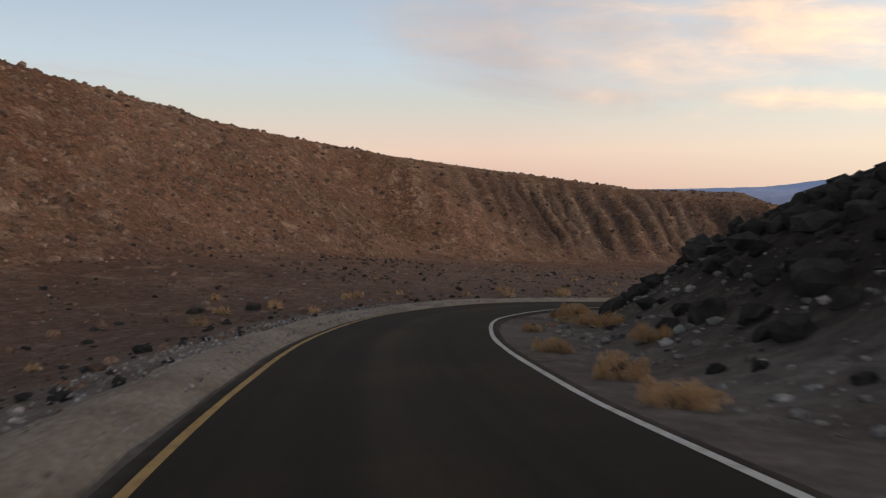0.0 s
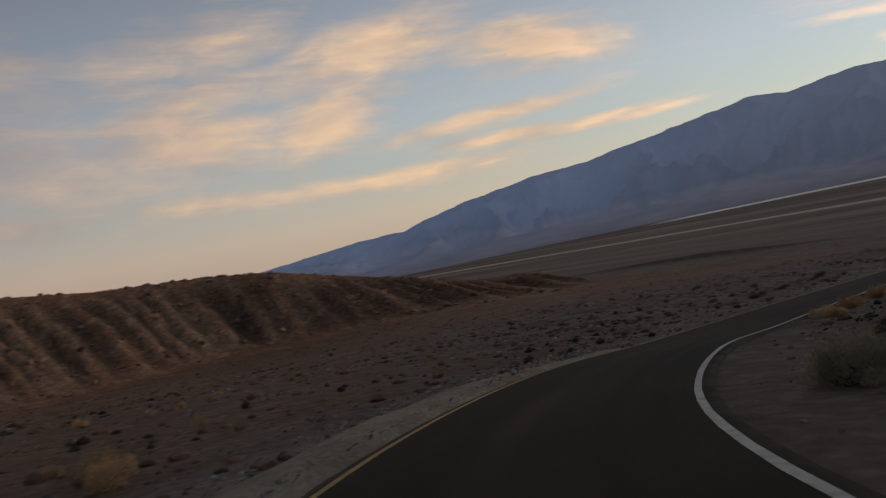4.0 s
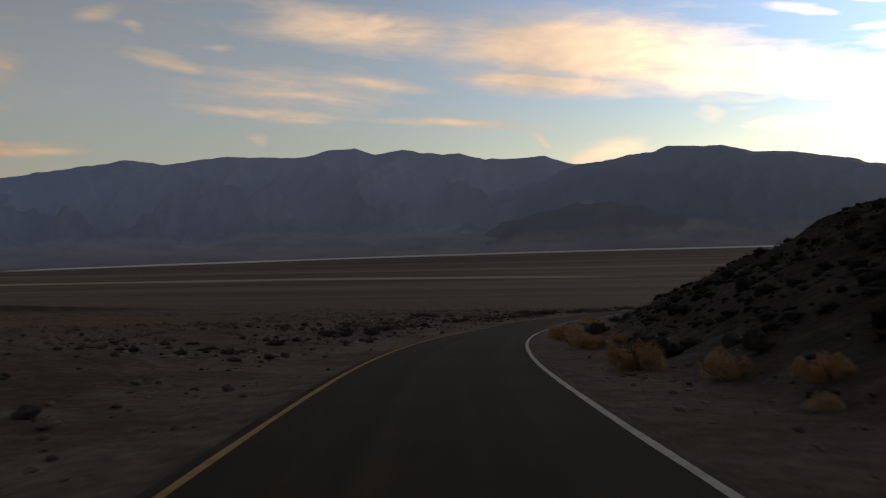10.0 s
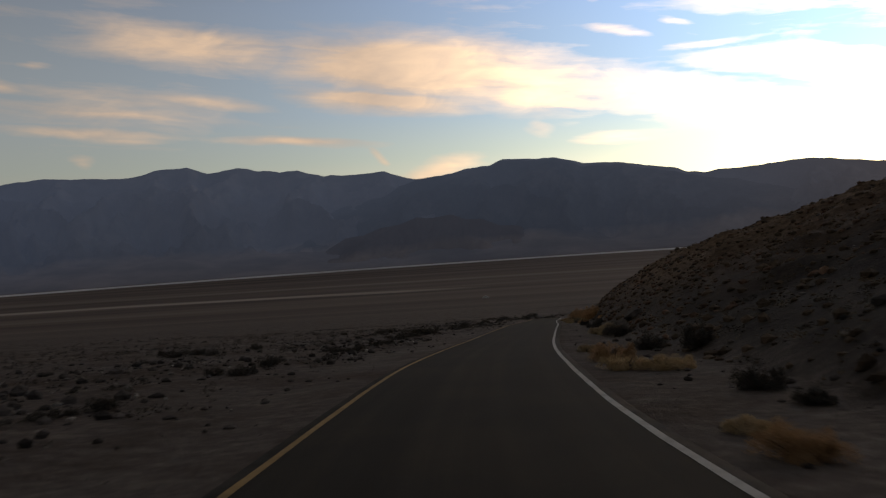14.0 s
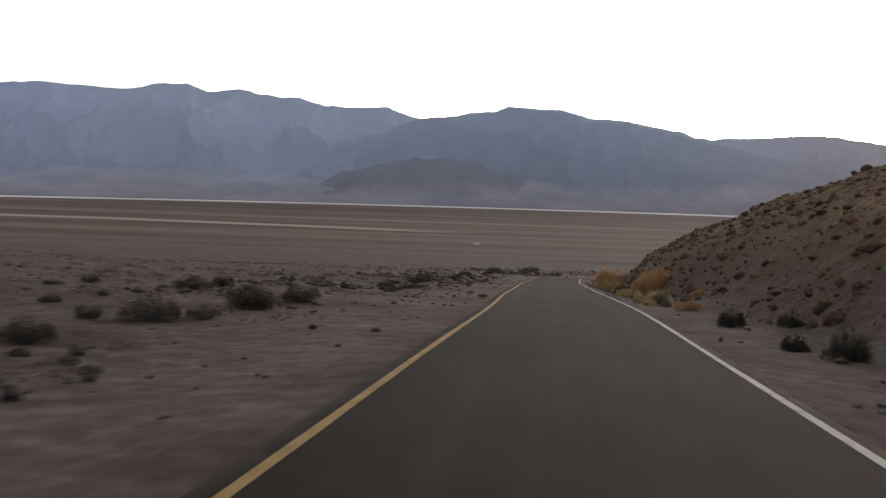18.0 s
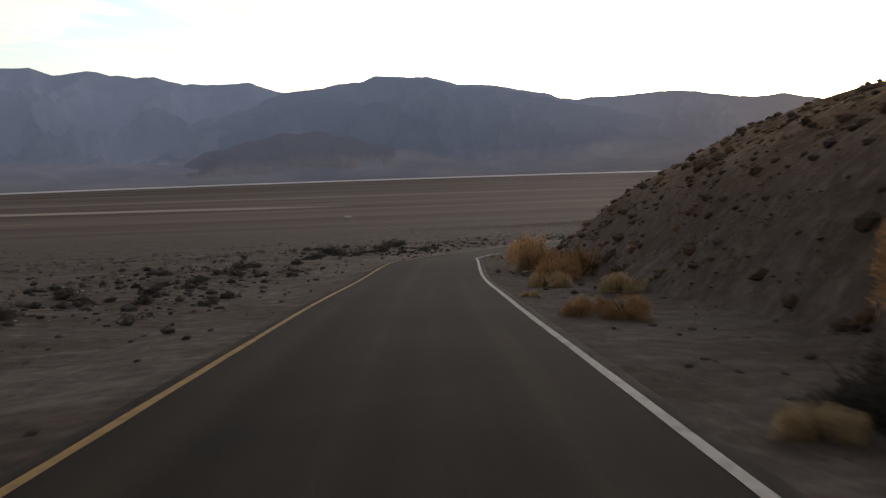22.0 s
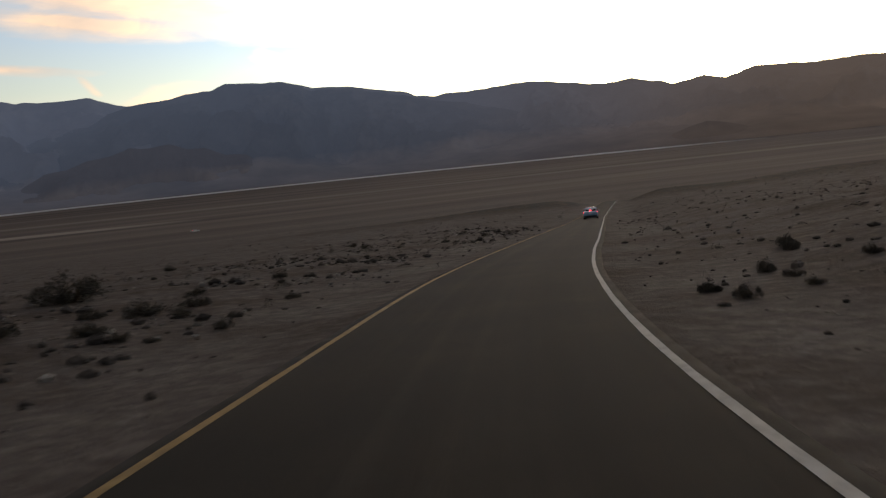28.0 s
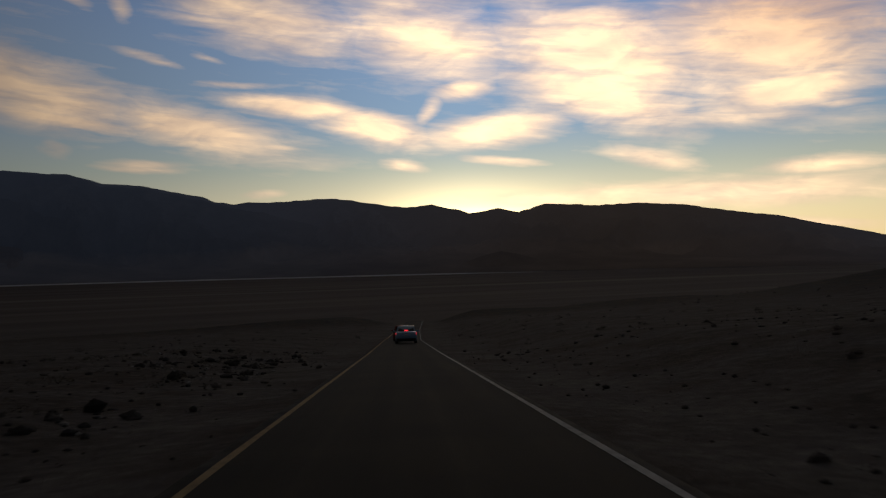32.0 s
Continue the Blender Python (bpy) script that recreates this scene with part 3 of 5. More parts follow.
ROAD_ON = [
    (2.88, 41.23, -3.81), (3.27, 50.75, -4.59), (3.70, 59.60, -5.39), (4.12, 67.94, -6.11), (4.59, 76.73, -6.88), (5.25, 86.36, -7.75), (6.29, 96.98, -8.49), (7.47, 107.60, -9.59), (9.87, 118.24, -10.56), (12.52, 127.11, -11.42), (15.90, 136.43, -12.17), (19.65, 145.35, -12.91), (23.67, 154.29, -13.66), (27.57, 163.10, -14.42), (31.62, 172.24, -15.22), (35.68, 181.40, -16.02), (39.77, 190.63, -16.83), (43.73, 199.56, -17.60),
    (58.9, 233.8, -20.45), (65.4, 247.8, -21.5), (71.9, 261.8, -22.45), (78.5, 275.9, -23.4), (85.2, 290.0, -24.15), (92.0, 304.0, -24.9), (98.8, 318.0, -25.5), (105.6, 332.0, -26.4), (112.4, 346.0, -27.3),
]


def smooth_line(points, steps):
    """A Catmull-Rom line through the points."""
    p = np.array(points, float)
    p = np.vstack([2 * p[0] - p[1], p, 2 * p[-1] - p[-2]])
    out = []
    for i in range(1, len(p) - 2):
        a, b, c, e = p[i - 1], p[i], p[i + 1], p[i + 2]
        for k in range(steps):
            t = k / steps
            out.append(0.5 * (2 * b + (c - a) * t + (2 * a - 5 * b + 4 * c - e) * t * t + (3 * b - a - 3 * c + e) * t ** 3))
    out.append(p[-2])
    return np.array(out)


CENTRE = smooth_line(ROAD + ROAD_ON, 8)


def lattice(x, y, seed):
    """Smooth value noise in 0..1 over the plane."""
    xi, yi = np.floor(x).astype(np.int64), np.floor(y).astype(np.int64)
    u, v = x - xi, y - yi
    u, v = u * u * (3 - 2 * u), v * v * (3 - 2 * v)

    def h(i, j):
        k = (i * 374761393 + j * 668265263 + seed * 974634777) & 0xFFFFFFFF
        k = ((k ^ (k >> 13)) * 1274126177) & 0xFFFFFFFF
        return ((k ^ (k >> 16)) & 0xFFFF) / 65535.0

    return (h(xi, yi) * (1 - u) + h(xi + 1, yi) * u) * (1 - v) + (h(xi, yi + 1) * (1 - u) + h(xi + 1, yi + 1) * u) * v


def fractal(x, y, size, octaves=4, seed=0, gain=0.5):
    total, amount, norm = 0.0, 1.0, 0.0
    for k in range(octaves):
        total = total + amount * lattice(x / size * 2 ** k + 17.3 * k, y / size * 2 ** k - 9.1 * k, seed + k)
        norm += amount
        amount *= gain
    return total / norm - 0.5


def line_distance(x, y, line):
    """Distance to a line of points, the place along it, and its height there if it has one."""
    best = np.full(x.shape, 1e9)
    along, level = np.zeros(x.shape), np.zeros(x.shape)
    run = 0.0
    for a, b in zip(line[:-1], line[1:]):
        dx, dy = b[0] - a[0], b[1] - a[1]
        length = math.hypot(dx, dy)
        t = np.clip(((x - a[0]) * dx + (y - a[1]) * dy) / length ** 2, 0, 1)
        dist = np.hypot(x - a[0] - t * dx, y - a[1] - t * dy)
        take = dist < best
        best = np.where(take, dist, best)
        along = np.where(take, run + t * length, along)
        if len(a) > 2:
            level = np.where(take, a[2] + t * (b[2] - a[2]), level)
        run += length
    return best, along, level


def within(x, y, ring):
    """Which places lie inside a closed ring."""
    inside = np.zeros(x.shape, bool)
    for a, b in zip(ring, ring[1:] + ring[:1]):
        cross = ((a[1] > y) != (b[1] > y)) & (x < (b[0] - a[0]) * (y - a[1]) / ((b[1] - a[1]) or 1e-9) + a[0])
        inside ^= cross
    return inside


# brown gravel terrace beyond the wash: its foot and its crest
FOOT = [(130, -172), (60, -149), (20, -134), (-8, -126), (-38, -117), (-61, -97), (-72, -83), (-75, -70), (-72, -57), (-67, -43), (-62, -31), (-60, -20), (-66, -6)]
CREST = [(130, -212, 36), (40, -172, 30.8), (-5, -152, 27.6), (-45, -143, 25.0), (-85, -127, 22.7), (-112, -104, 20.1), (-103, -76, 15.7), (-81, -56, 12.9), (-93, -30, 8.0), (-86, -13, 3.6)]
FOOT_RING = FOOT + [(-110, 6), (-330, -60), (-360, -330), (130, -330)]
CREST_RING = [(c[0], c[1]) for c in CREST] + [(-110, -10), (-330, -60), (-360, -330), (130, -330)]
# dark volcanic hill on the inside of the bend: the line of its foot
SKIRT = [(150, -76), (110, -92), (84, -100), (66, -104.5), (54, -105.8), (46, -105.2), (40, -103), (34.5, -99), (28.5, -91), (22.5, -80), (18, -68), (13.5, -54), (9.8, -40), (7.4, -26), (6.2, -10), (6.0, 5), (6.7, 20), (7.6, 36), (8.6, 52), (9.4, 66), (10.2, 80), (11.4, 95), (12.8, 106), (17, 113), (28, 119), (60, 131), (140, 160), (300, 210)]
SKIRT_RING = SKIRT + [(420, 100), (420, -72)]


def land(x, y):
    """Height of the ground and the kinds of soil at the places x, y, with the bluff's relief shading mixed into the
    kinds.
    """
    x, y = np.asarray(x, float), np.asarray(y, float)
    z = np.where(y < 180, -0.083 * y - 0.4, -15.34 - 40 * (1 - np.exp(-0.083 * np.maximum(y - 180, 0) / 40)))
    z = z + np.minimum(0, 0.04 * (y + 130))
    kinds = np.zeros((3,) + x.shape)
    rough = np.clip(1.2 - np.hypot(x, y) / 900, 0, 1)
    z = z + rough * (0.5 * fractal(x, y, 22, 4, 1) + 0.35 * fractal(x, y, 5, 3, 5))
    # low mounds in the valley mouth
    for mx, my, lx, ly, turn, h in ((215, 258, 74, 40, 0.2, 8.5), (104, 322, 80, 9, -0.18, 1.9), (190, 345, 60, 9, 0.1, 2.6), (-150, 120, 40, 14, 0.4, 2.0)):
        u, v = (x - mx) * math.cos(turn) + (y - my) * math.sin(turn), -(x - mx) * math.sin(turn) + (y - my) * math.cos(turn)
        g = np.exp(-(u / lx) ** 2 - (v / ly) ** 2)
        z = z + h * g
        kinds[1] = np.maximum(kinds[1], np.clip(g * 2.4 - 0.2, 0, 1))
    near = (np.abs(x) < 480) & (y > -400) & (y < 420)
    xn, yn = x[near], y[near]
    zn, kn = z[near], kinds[:, near]
    # the dry wash lies below the road
    u, v = np.clip((22 - xn) / 80, 0, 1), np.clip((-25 - yn) / 70, 0, 1)
    zn = zn - 3.4 * u * u * (3 - 2 * u) * v * v * (3 - 2 * v)
    # brown terrace
    dt, st, _ = line_distance(xn, yn, FOOT)
    dc, sc, zc = line_distance(xn, yn, CREST)
    inside, top = within(xn, yn, FOOT_RING), within(xn, yn, CREST_RING)
    u = np.where(top, 1.0, dt / (dt + dc + 1e-6))
    # a gully beside the rocky mass, then a pale spur, then the fluted bluff
    swell = 0.13 * np.exp(-((st - 160) / 12) ** 2) - 0.17 * np.exp(-((st - 185) / 6.5) ** 2) + 0.20 * np.exp(-((st - 198) / 5) ** 2)
    u = np.where(top, u, np.clip(u + swell * 4 * u * (1 - u), 0, 1))
    slant = yn - 0.1 * xn + 2.4 * fractal(xn, yn, 9, 2, 28)
    flute = (slant + 10 * fractal(slant, dt * 0.1, 13, 3, 22)) / 3.6
    furrow = 0.5 * np.abs(flute - np.floor(flute) - 0.5) * 2 + np.abs(fractal(slant, dt * 0.08, 9, 3, 21)) * 1.6
    ribs = (0.35 + 0.65 * np.clip((st - 196) / 34, 0, 1)) * ((0.5 - furrow) * 3.3 + fractal(xn, yn, 4, 3, 25) * 1.0) * np.clip(4 * u * (1 - u), 0, 1)
    rise = np.maximum(zc - zn, 0) * (u ** 1.15)
    rise = np.where(top, np.maximum(zc - zn, 0) - 0.02 * dc, rise)
    zn = np.where(inside, zn + rise + ribs * np.clip(rise / 2, 0, 1) + (0.5 * fractal(xn, yn, 7, 3, 30) + np.clip((190 - st) / 12, 0, 1) * (2.6 * fractal(xn, yn, 15, 3, 33) + 1.1 * fractal(xn, yn, 4.5, 3, 36))) * np.clip(rise, 0, 1) * np.where(top, 0.1, np.clip(3 * (1 - u), 0.1, 1)), zn)
    # relief shading put into the soil colour: pale sediment ribs, darkened furrows
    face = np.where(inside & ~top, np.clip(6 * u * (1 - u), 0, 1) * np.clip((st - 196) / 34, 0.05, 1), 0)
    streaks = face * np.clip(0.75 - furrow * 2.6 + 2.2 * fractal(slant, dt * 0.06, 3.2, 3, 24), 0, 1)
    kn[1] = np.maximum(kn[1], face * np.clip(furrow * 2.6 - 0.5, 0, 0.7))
    kn[0] = np.maximum(np.where(inside, np.clip(dt / 3, 0, 1), 0), np.clip(1 - dt / 55, 0, 1) * 0.9 * (xn < 70))
    # dark hill
    ds, ss, _ = line_distance(xn, yn, SKIRT)
    inside = within(xn, yn, SKIRT_RING)
    steep = np.interp(yn, [-100, -88, -62, 15, 58, 78, 100, 120], [0.59, 0.57, 0.46, 0.39, 0.28, 0.20, 0.135, 0.13])
    rise = 62 * (1 - np.exp(-steep * ds / 62)) + 3.9 * (1 - np.exp(-ds / 3.4)) * np.clip((yn - 10) / 60, 0, 1) * np.clip((120 - yn) / 26, 0.12, 1)
    dr, sr, zr = line_distance(xn, yn, [tuple(c) for c in CENTRE[::2]])
    zn = np.where(inside, zn + np.clip(zr - zn, 0, 4) * np.exp(-(dr / 40) ** 2), zn)
    lumps = (fractal(xn, yn, 14, 4, 40) * np.where(yn > 30, 1.8, 3.2) + fractal(xn, yn, 3.2, 3, 47) * 1.5) * np.clip(ds / 9, 0, 1)
    zn = np.where(inside, zn + rise + lumps, zn)
    kn[1] = np.maximum(kn[1], np.where(inside, np.clip(0.5 + ds / 3.5, 0, 1), np.clip(0.35 - ds / 7, 0, 0.35)))
    kn[0] = np.where(inside, 0, kn[0])
    lower = np.where(inside, np.clip((yn - 6) / 36, 0, 1), 0)
    kn[0] = np.maximum(kn[0], 0.95 * lower * np.clip(ds / 4, 0, 1))
    kn[1] = kn[1] * (1 - 0.9 * lower)
    # the road bed and its shoulders
    bed = np.clip((dr - 3.0) / 11.0, 0, 1)
    bed = bed * bed * (3 - 2 * bed)
    shoulder = zr - 0.07 - np.clip(dr - 2.2, 0, 2) * 0.05 + fractal(xn, yn, 1.6, 2, 60) * 0.16 * np.clip((dr - 2.6) / 1.5, 0, 1)
    hold = np.where(inside & (ds > 0.3), np.clip((dr - 3.0) / 4.5, 0, 1), bed)
    zn = shoulder * (1 - hold) + zn * hold
    patch = np.clip(1 - np.abs(dr - 4.0) / np.where((xn > 40) & (yn < -100), 5.0, 2.6), 0, 1) * np.clip(0.6 + 1.4 * fractal(xn, yn, 3, 3, 70), 0, 1)
    patch = patch * np.where(inside & (yn < -70), np.clip((3.2 - ds) / 1.6, 0, 1), 1.0)
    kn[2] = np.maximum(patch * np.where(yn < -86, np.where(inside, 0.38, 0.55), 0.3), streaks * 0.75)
    kn[1] = kn[1] * np.clip((dr - 2.5) / 4, 0, 1)
    kn[0] = kn[0] * np.clip((dr - 4) / 5, 0, 1)
    z[near], kinds[:, near] = zn, kn
    return z, kinds


def stretch(core_a, core_b, step, far_a, far_b, grow):
    """Grid lines: even within the core, ever wider towards the far ends."""
    lines = list(np.arange(core_a, core_b + 1e-6, step))
    gap = step
    while lines[-1] < far_b:
        gap *= grow
        lines.append(lines[-1] + gap)
    gap = step
    while lines[0] > far_a:
        gap *= grow
        lines.insert(0, lines[0] - gap)
    return np.array(lines)


def mesh_object(name, verts, faces, materials, parent=None, smooth=False):
    me = bpy.data.meshes.new(name)
    me.from_pydata([tuple(v) for v in verts], [], [tuple(f) for f in faces])
    for m in materials if isinstance(materials, (list, tuple)) else [materials]:
        me.materials.append(m)
    if smooth:
        me.polygons.foreach_set("use_smooth", np.ones(len(me.polygons), bool))
    me.update()
    ob = new(name, me)
    if parent:
        ob.parent = parent
    return ob


def sheet_faces(rows, cols):
    i = np.arange(rows * cols).reshape(rows, cols)
    return np.stack([i[:-1, :-1], i[:-1, 1:], i[1:, 1:], i[1:, :-1]], -1).reshape(-1, 4).tolist()


gx = stretch(-135, 62, 0.9, -4300, 4300, 1.06)
gy = stretch(-160, 168, 0.9, -900, 4350, 1.05)
GX, GY = np.meshgrid(gx, gy)
GZ, KINDS = land(GX, GY)
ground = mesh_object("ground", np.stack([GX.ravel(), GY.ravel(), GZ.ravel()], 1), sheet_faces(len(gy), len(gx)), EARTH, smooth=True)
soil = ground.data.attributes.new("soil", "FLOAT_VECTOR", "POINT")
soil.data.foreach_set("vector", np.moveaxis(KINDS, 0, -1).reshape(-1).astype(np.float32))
tagged(ground, "stony grey-brown desert fan running down to a valley", "ground", kind="structure")


def level(x, y):
    """Ground height at one place, by the sheet's own facets."""
    i, j = int(np.searchsorted(gx, x)) - 1, int(np.searchsorted(gy, y)) - 1
    u, v = (x - gx[i]) / (gx[i + 1] - gx[i]), (y - gy[j]) / (gy[j + 1] - gy[j])
    return float((GZ[j, i] * (1 - u) + GZ[j, i + 1] * u) * (1 - v) + (GZ[j + 1, i] * (1 - u) + GZ[j + 1, i + 1] * u) * v)


# ================= road and its edge lines =================
side_way = np.gradient(CENTRE[:, :2], axis=0)
side_way = np.stack([side_way[:, 1], -side_way[:, 0]], 1) / np.linalg.norm(side_way, axis=1)[:, None]


def strip(name, offsets, lifts, material, parent=None, worn=0.0, seed=0):
    """A band that follows the road's centre line at the given offsets."""
    rnd = np.random.RandomState(seed)
    verts = []
    for k, (c, s) in enumerate(zip(CENTRE, side_way)):
        for o, l in zip(offsets, lifts):
            edge = o + (rnd.uniform(-worn, worn) if o in (offsets[0], offsets[-1]) else 0.0)
            verts.append((c[0] + s[0] * edge, c[1] + s[1] * edge, c[2] + l))
    return mesh_object(name, verts, sheet_faces(len(CENTRE), len(offsets)), material, parent, smooth=True)


road = strip("road", [-2.22, -2.16, -1.9, -1.0, 0.0, 1.0, 1.9, 2.13, 2.19], [-0.16, -0.02, 0.0, 0.015, 0.025, 0.015, 0.0, -0.02, -0.16], ASPHALT, worn=0.05, seed=3)
across = road.data.attributes.new("across", "FLOAT_VECTOR", "POINT")
across.data.foreach_set("vector", np.array([(o, 0, 0) for _ in CENTRE for o in (-2.22, -2.16, -1.9, -1.0, 0.0, 1.0, 1.9, 2.13, 2.19)], np.float32).ravel())
tagged(road, "narrow dark asphalt one-way road winding downhill", "road", kind="structure")
strip("edge_line", [-1.985, -1.937, -1.89], [0.004, 0.005, 0.005], YELLOW, road, 0.006, 5)["label"] = "worn yellow edge line"
strip("edge_line", [1.885, 1.932, 1.98], [0.005, 0.005, 0.004], WHITE, road, 0.006, 6)["label"] = "worn white edge line"

# ================= far mountains =================
SKYLINE = [
    (-110, 40), (-95, 45), (-82, 45), (-73.2, 53), (-67.9, 93), (-62.4, 134), (-59.3, 137), (-56, 199), (-51, 262), (-45.8, 289), (-41.7, 336), (-38.7, 373), (-34.9, 413), (-33.1, 388), (-31.2, 410), (-28.8, 426), (-24.3, 413), (-22.1, 456), (-20.7, 459), (-19.4, 424), (-17.5, 446), (-14.8, 411), (-13.7, 424), (-12, 386), (-8, 389), (-5.8, 341), (-4.3, 349), (-2.4, 378), (-0.7, 390), (0, 411),
]
SKYLINE_ON = [
    (3.5, 399), (5.4, 358), (7.6, 352), (11.2, 299), (11.8, 277), (13, 269), (19.4, 292), (22.3, 257), (24, 240), (25.5, 255), (28, 207), (29.8, 227), (31.1, 207), (32.8, 248), (35.8, 230), (38.7, 236), (41.5, 218), (44.4, 178), (47.6, 141), (50.1, 97), (52.6, 53), (60, 25), (75, 10), (100, 10),
]
RIDGE = SKYLINE + SKYLINE_ON


def mountain_range(name, ridge, radius, foot, base, material, seed, roughness, steps=0.22, rows=44, apron=0.0):
    """A mountain front seen along its skyline: spurs and gullies run down from the ridge to a sloping apron."""
    a = np.arange(ridge[0][0], ridge[-1][0], steps)
    top = np.interp(a, [r[0] for r in ridge], [r[1] for r in ridge])
    arc = np.radians(a) * radius
    top = top + fractal(arc, arc * 0, 60, 3, seed) * 14 * np.clip(top / 150, 0, 1)
    verts, n = [], rows + 6
    for k in range(n):
        t = min(k / (rows - 1), 1.0)
        behind = max(0, k - rows + 1)
        r = foot + (radius - foot) * t + behind * 60
        climb = np.clip((t - apron) / (1 - apron), 0, 1)
        bend = 260 * fractal(arc * 0 + r, arc, 700, 2, seed + 9)
        spur = fractal(arc + bend, np.full_like(arc, r * 0.6), 380, 6, seed + 3, 0.58)
        ridged = 1 - np.abs(spur) * 4.2
        fan = min(1.0, t / apron) * (0.19 + 0.26 * fractal(arc, arc * 0 + 5, 620, 2, seed + 20)) if apron else 0.0
        rise = fan + (1 - fan) * climb ** 1.25
        rise = rise + (ridged - 0.5) * roughness * np.sin(math.pi * climb ** 0.8) ** 0.9
        rise = np.minimum(rise, fan + (1 - fan) * climb ** 0.55) if t < 1 else rise
        z = base + (top - base) * rise - behind * 25
        rr = r + 90 * spur * math.sin(math.pi * t)
        verts.append(np.stack([np.sin(np.radians(a)) * rr, np.cos(np.radians(a)) * rr, z], 1))
    return tagged(mesh_object(name, np.concatenate(verts), sheet_faces(n, len(a)), material, smooth=True), kind="structure")


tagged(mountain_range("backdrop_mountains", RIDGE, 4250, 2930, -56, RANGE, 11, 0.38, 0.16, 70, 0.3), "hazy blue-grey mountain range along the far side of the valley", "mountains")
NEAR_RIDGE = [
    (-18, -62), (-16.5, 10), (-15.2, 70), (-13.6, 128), (-12.4, 160), (-11, 205), (-9.8, 226), (-8.2, 240), (-7.0, 286), (-5.8, 310), (-4.3, 322), (-2.4, 340), (-0.7, 351), (0, 369), (3.5, 357), (5.4, 319), (7.6, 313),
    (11.2, 262), (12.0, 243), (14.2, 214), (16.8, 172), (19.5, 132), (22.5, 92), (25.5, 52), (28.5, 12), (31.5, -35), (33, -62),
]
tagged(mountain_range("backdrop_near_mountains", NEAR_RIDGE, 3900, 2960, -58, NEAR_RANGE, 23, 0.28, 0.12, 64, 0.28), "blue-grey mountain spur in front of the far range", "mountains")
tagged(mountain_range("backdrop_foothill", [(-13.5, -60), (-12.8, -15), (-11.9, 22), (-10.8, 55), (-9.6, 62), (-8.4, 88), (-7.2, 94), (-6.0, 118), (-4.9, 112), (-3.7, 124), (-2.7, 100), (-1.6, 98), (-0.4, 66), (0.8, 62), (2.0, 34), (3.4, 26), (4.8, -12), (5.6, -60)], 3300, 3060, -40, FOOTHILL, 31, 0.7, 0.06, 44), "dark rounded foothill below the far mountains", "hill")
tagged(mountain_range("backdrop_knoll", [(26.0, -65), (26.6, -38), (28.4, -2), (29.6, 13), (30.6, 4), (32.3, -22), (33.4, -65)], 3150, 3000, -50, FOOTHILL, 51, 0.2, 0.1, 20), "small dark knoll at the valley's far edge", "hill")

# ================= things: helpers =================


def part(name, bm, material, parent=None, label=""):
    """Links a bmesh as one mesh object, under a thing or a part if one is given."""
    me = bpy.data.meshes.new(name)
    bm.to_mesh(me)
    bm.free()
    me.materials.append(material)
    ob = new(name, me)
    ob.parent = parent
    if label:
        ob["label"] = label
    return ob


def rock_shape(seed, subdivisions, flat=0.7, jag=0.35):
    """Vertices and faces of one broken rock, about 1 m across, sunk a little below its base."""
    bm = bmesh.new()
    bmesh.ops.create_icosphere(bm, subdivisions=subdivisions, radius=0.5)
    rnd = random.Random(seed)
    planes = [(Vector((rnd.gauss(0, 1), rnd.gauss(0, 1), rnd.gauss(0, 1))).normalized(), rnd.uniform(0.30, 0.44)) for _ in range(9)]
    shift = Vector((seed * 3.7, seed * 1.3, 0))
    for v in bm.verts:
        p = v.co * (1 + jag * noise.noise(v.co * 2.3 + shift) + 0.12 * noise.noise(v.co * 6 + shift))
        for way, dist in planes:
            over = p.dot(way) - dist
            if over > 0:
                p = p - way * over * 0.9
        v.co = Vector((p.x, p.y, p.z * flat + 0.22 * flat))
    verts, faces = np.array([v.co[:] for v in bm.verts]), [[v.index for v in f.verts] for f in bm.faces]
    bm.free()
    return verts, faces


ROCKS = [rock_shape(k + 1, 2, 0.66 + 0.07 * (k % 5), 0.5) for k in range(8)]
STONES = [rock_shape(k + 31, 1, 0.6 + 0.07 * (k % 4)) for k in range(6)]


def rock_mesh(k, material, name):
    verts, faces = ROCKS[k % len(ROCKS)]
    me = bpy.data.meshes.new(name)
    me.from_pydata(verts.tolist(), [], faces)
    me.materials.append(material)
    return me


ROCK_MESHES = {}


def boulder(x, y, size, material, label, group, k, tall=1.0, name="boulder"):
    key = (k % len(ROCKS), material.name)
    if key not in ROCK_MESHES:
        ROCK_MESHES[key] = rock_mesh(k, material, name)
    ob = new(name, ROCK_MESHES[key])
    ob.matrix_basis = pose(x, y, level(x, y) - 0.10 * size, 0, 0, (k * 77) % 360) @ Matrix.Diagonal((size, size * (0.75 + 0.06 * (k % 6)), size * tall, 1))
    return tagged(ob, label, "boulder" if size > 0.5 else "rock", group)


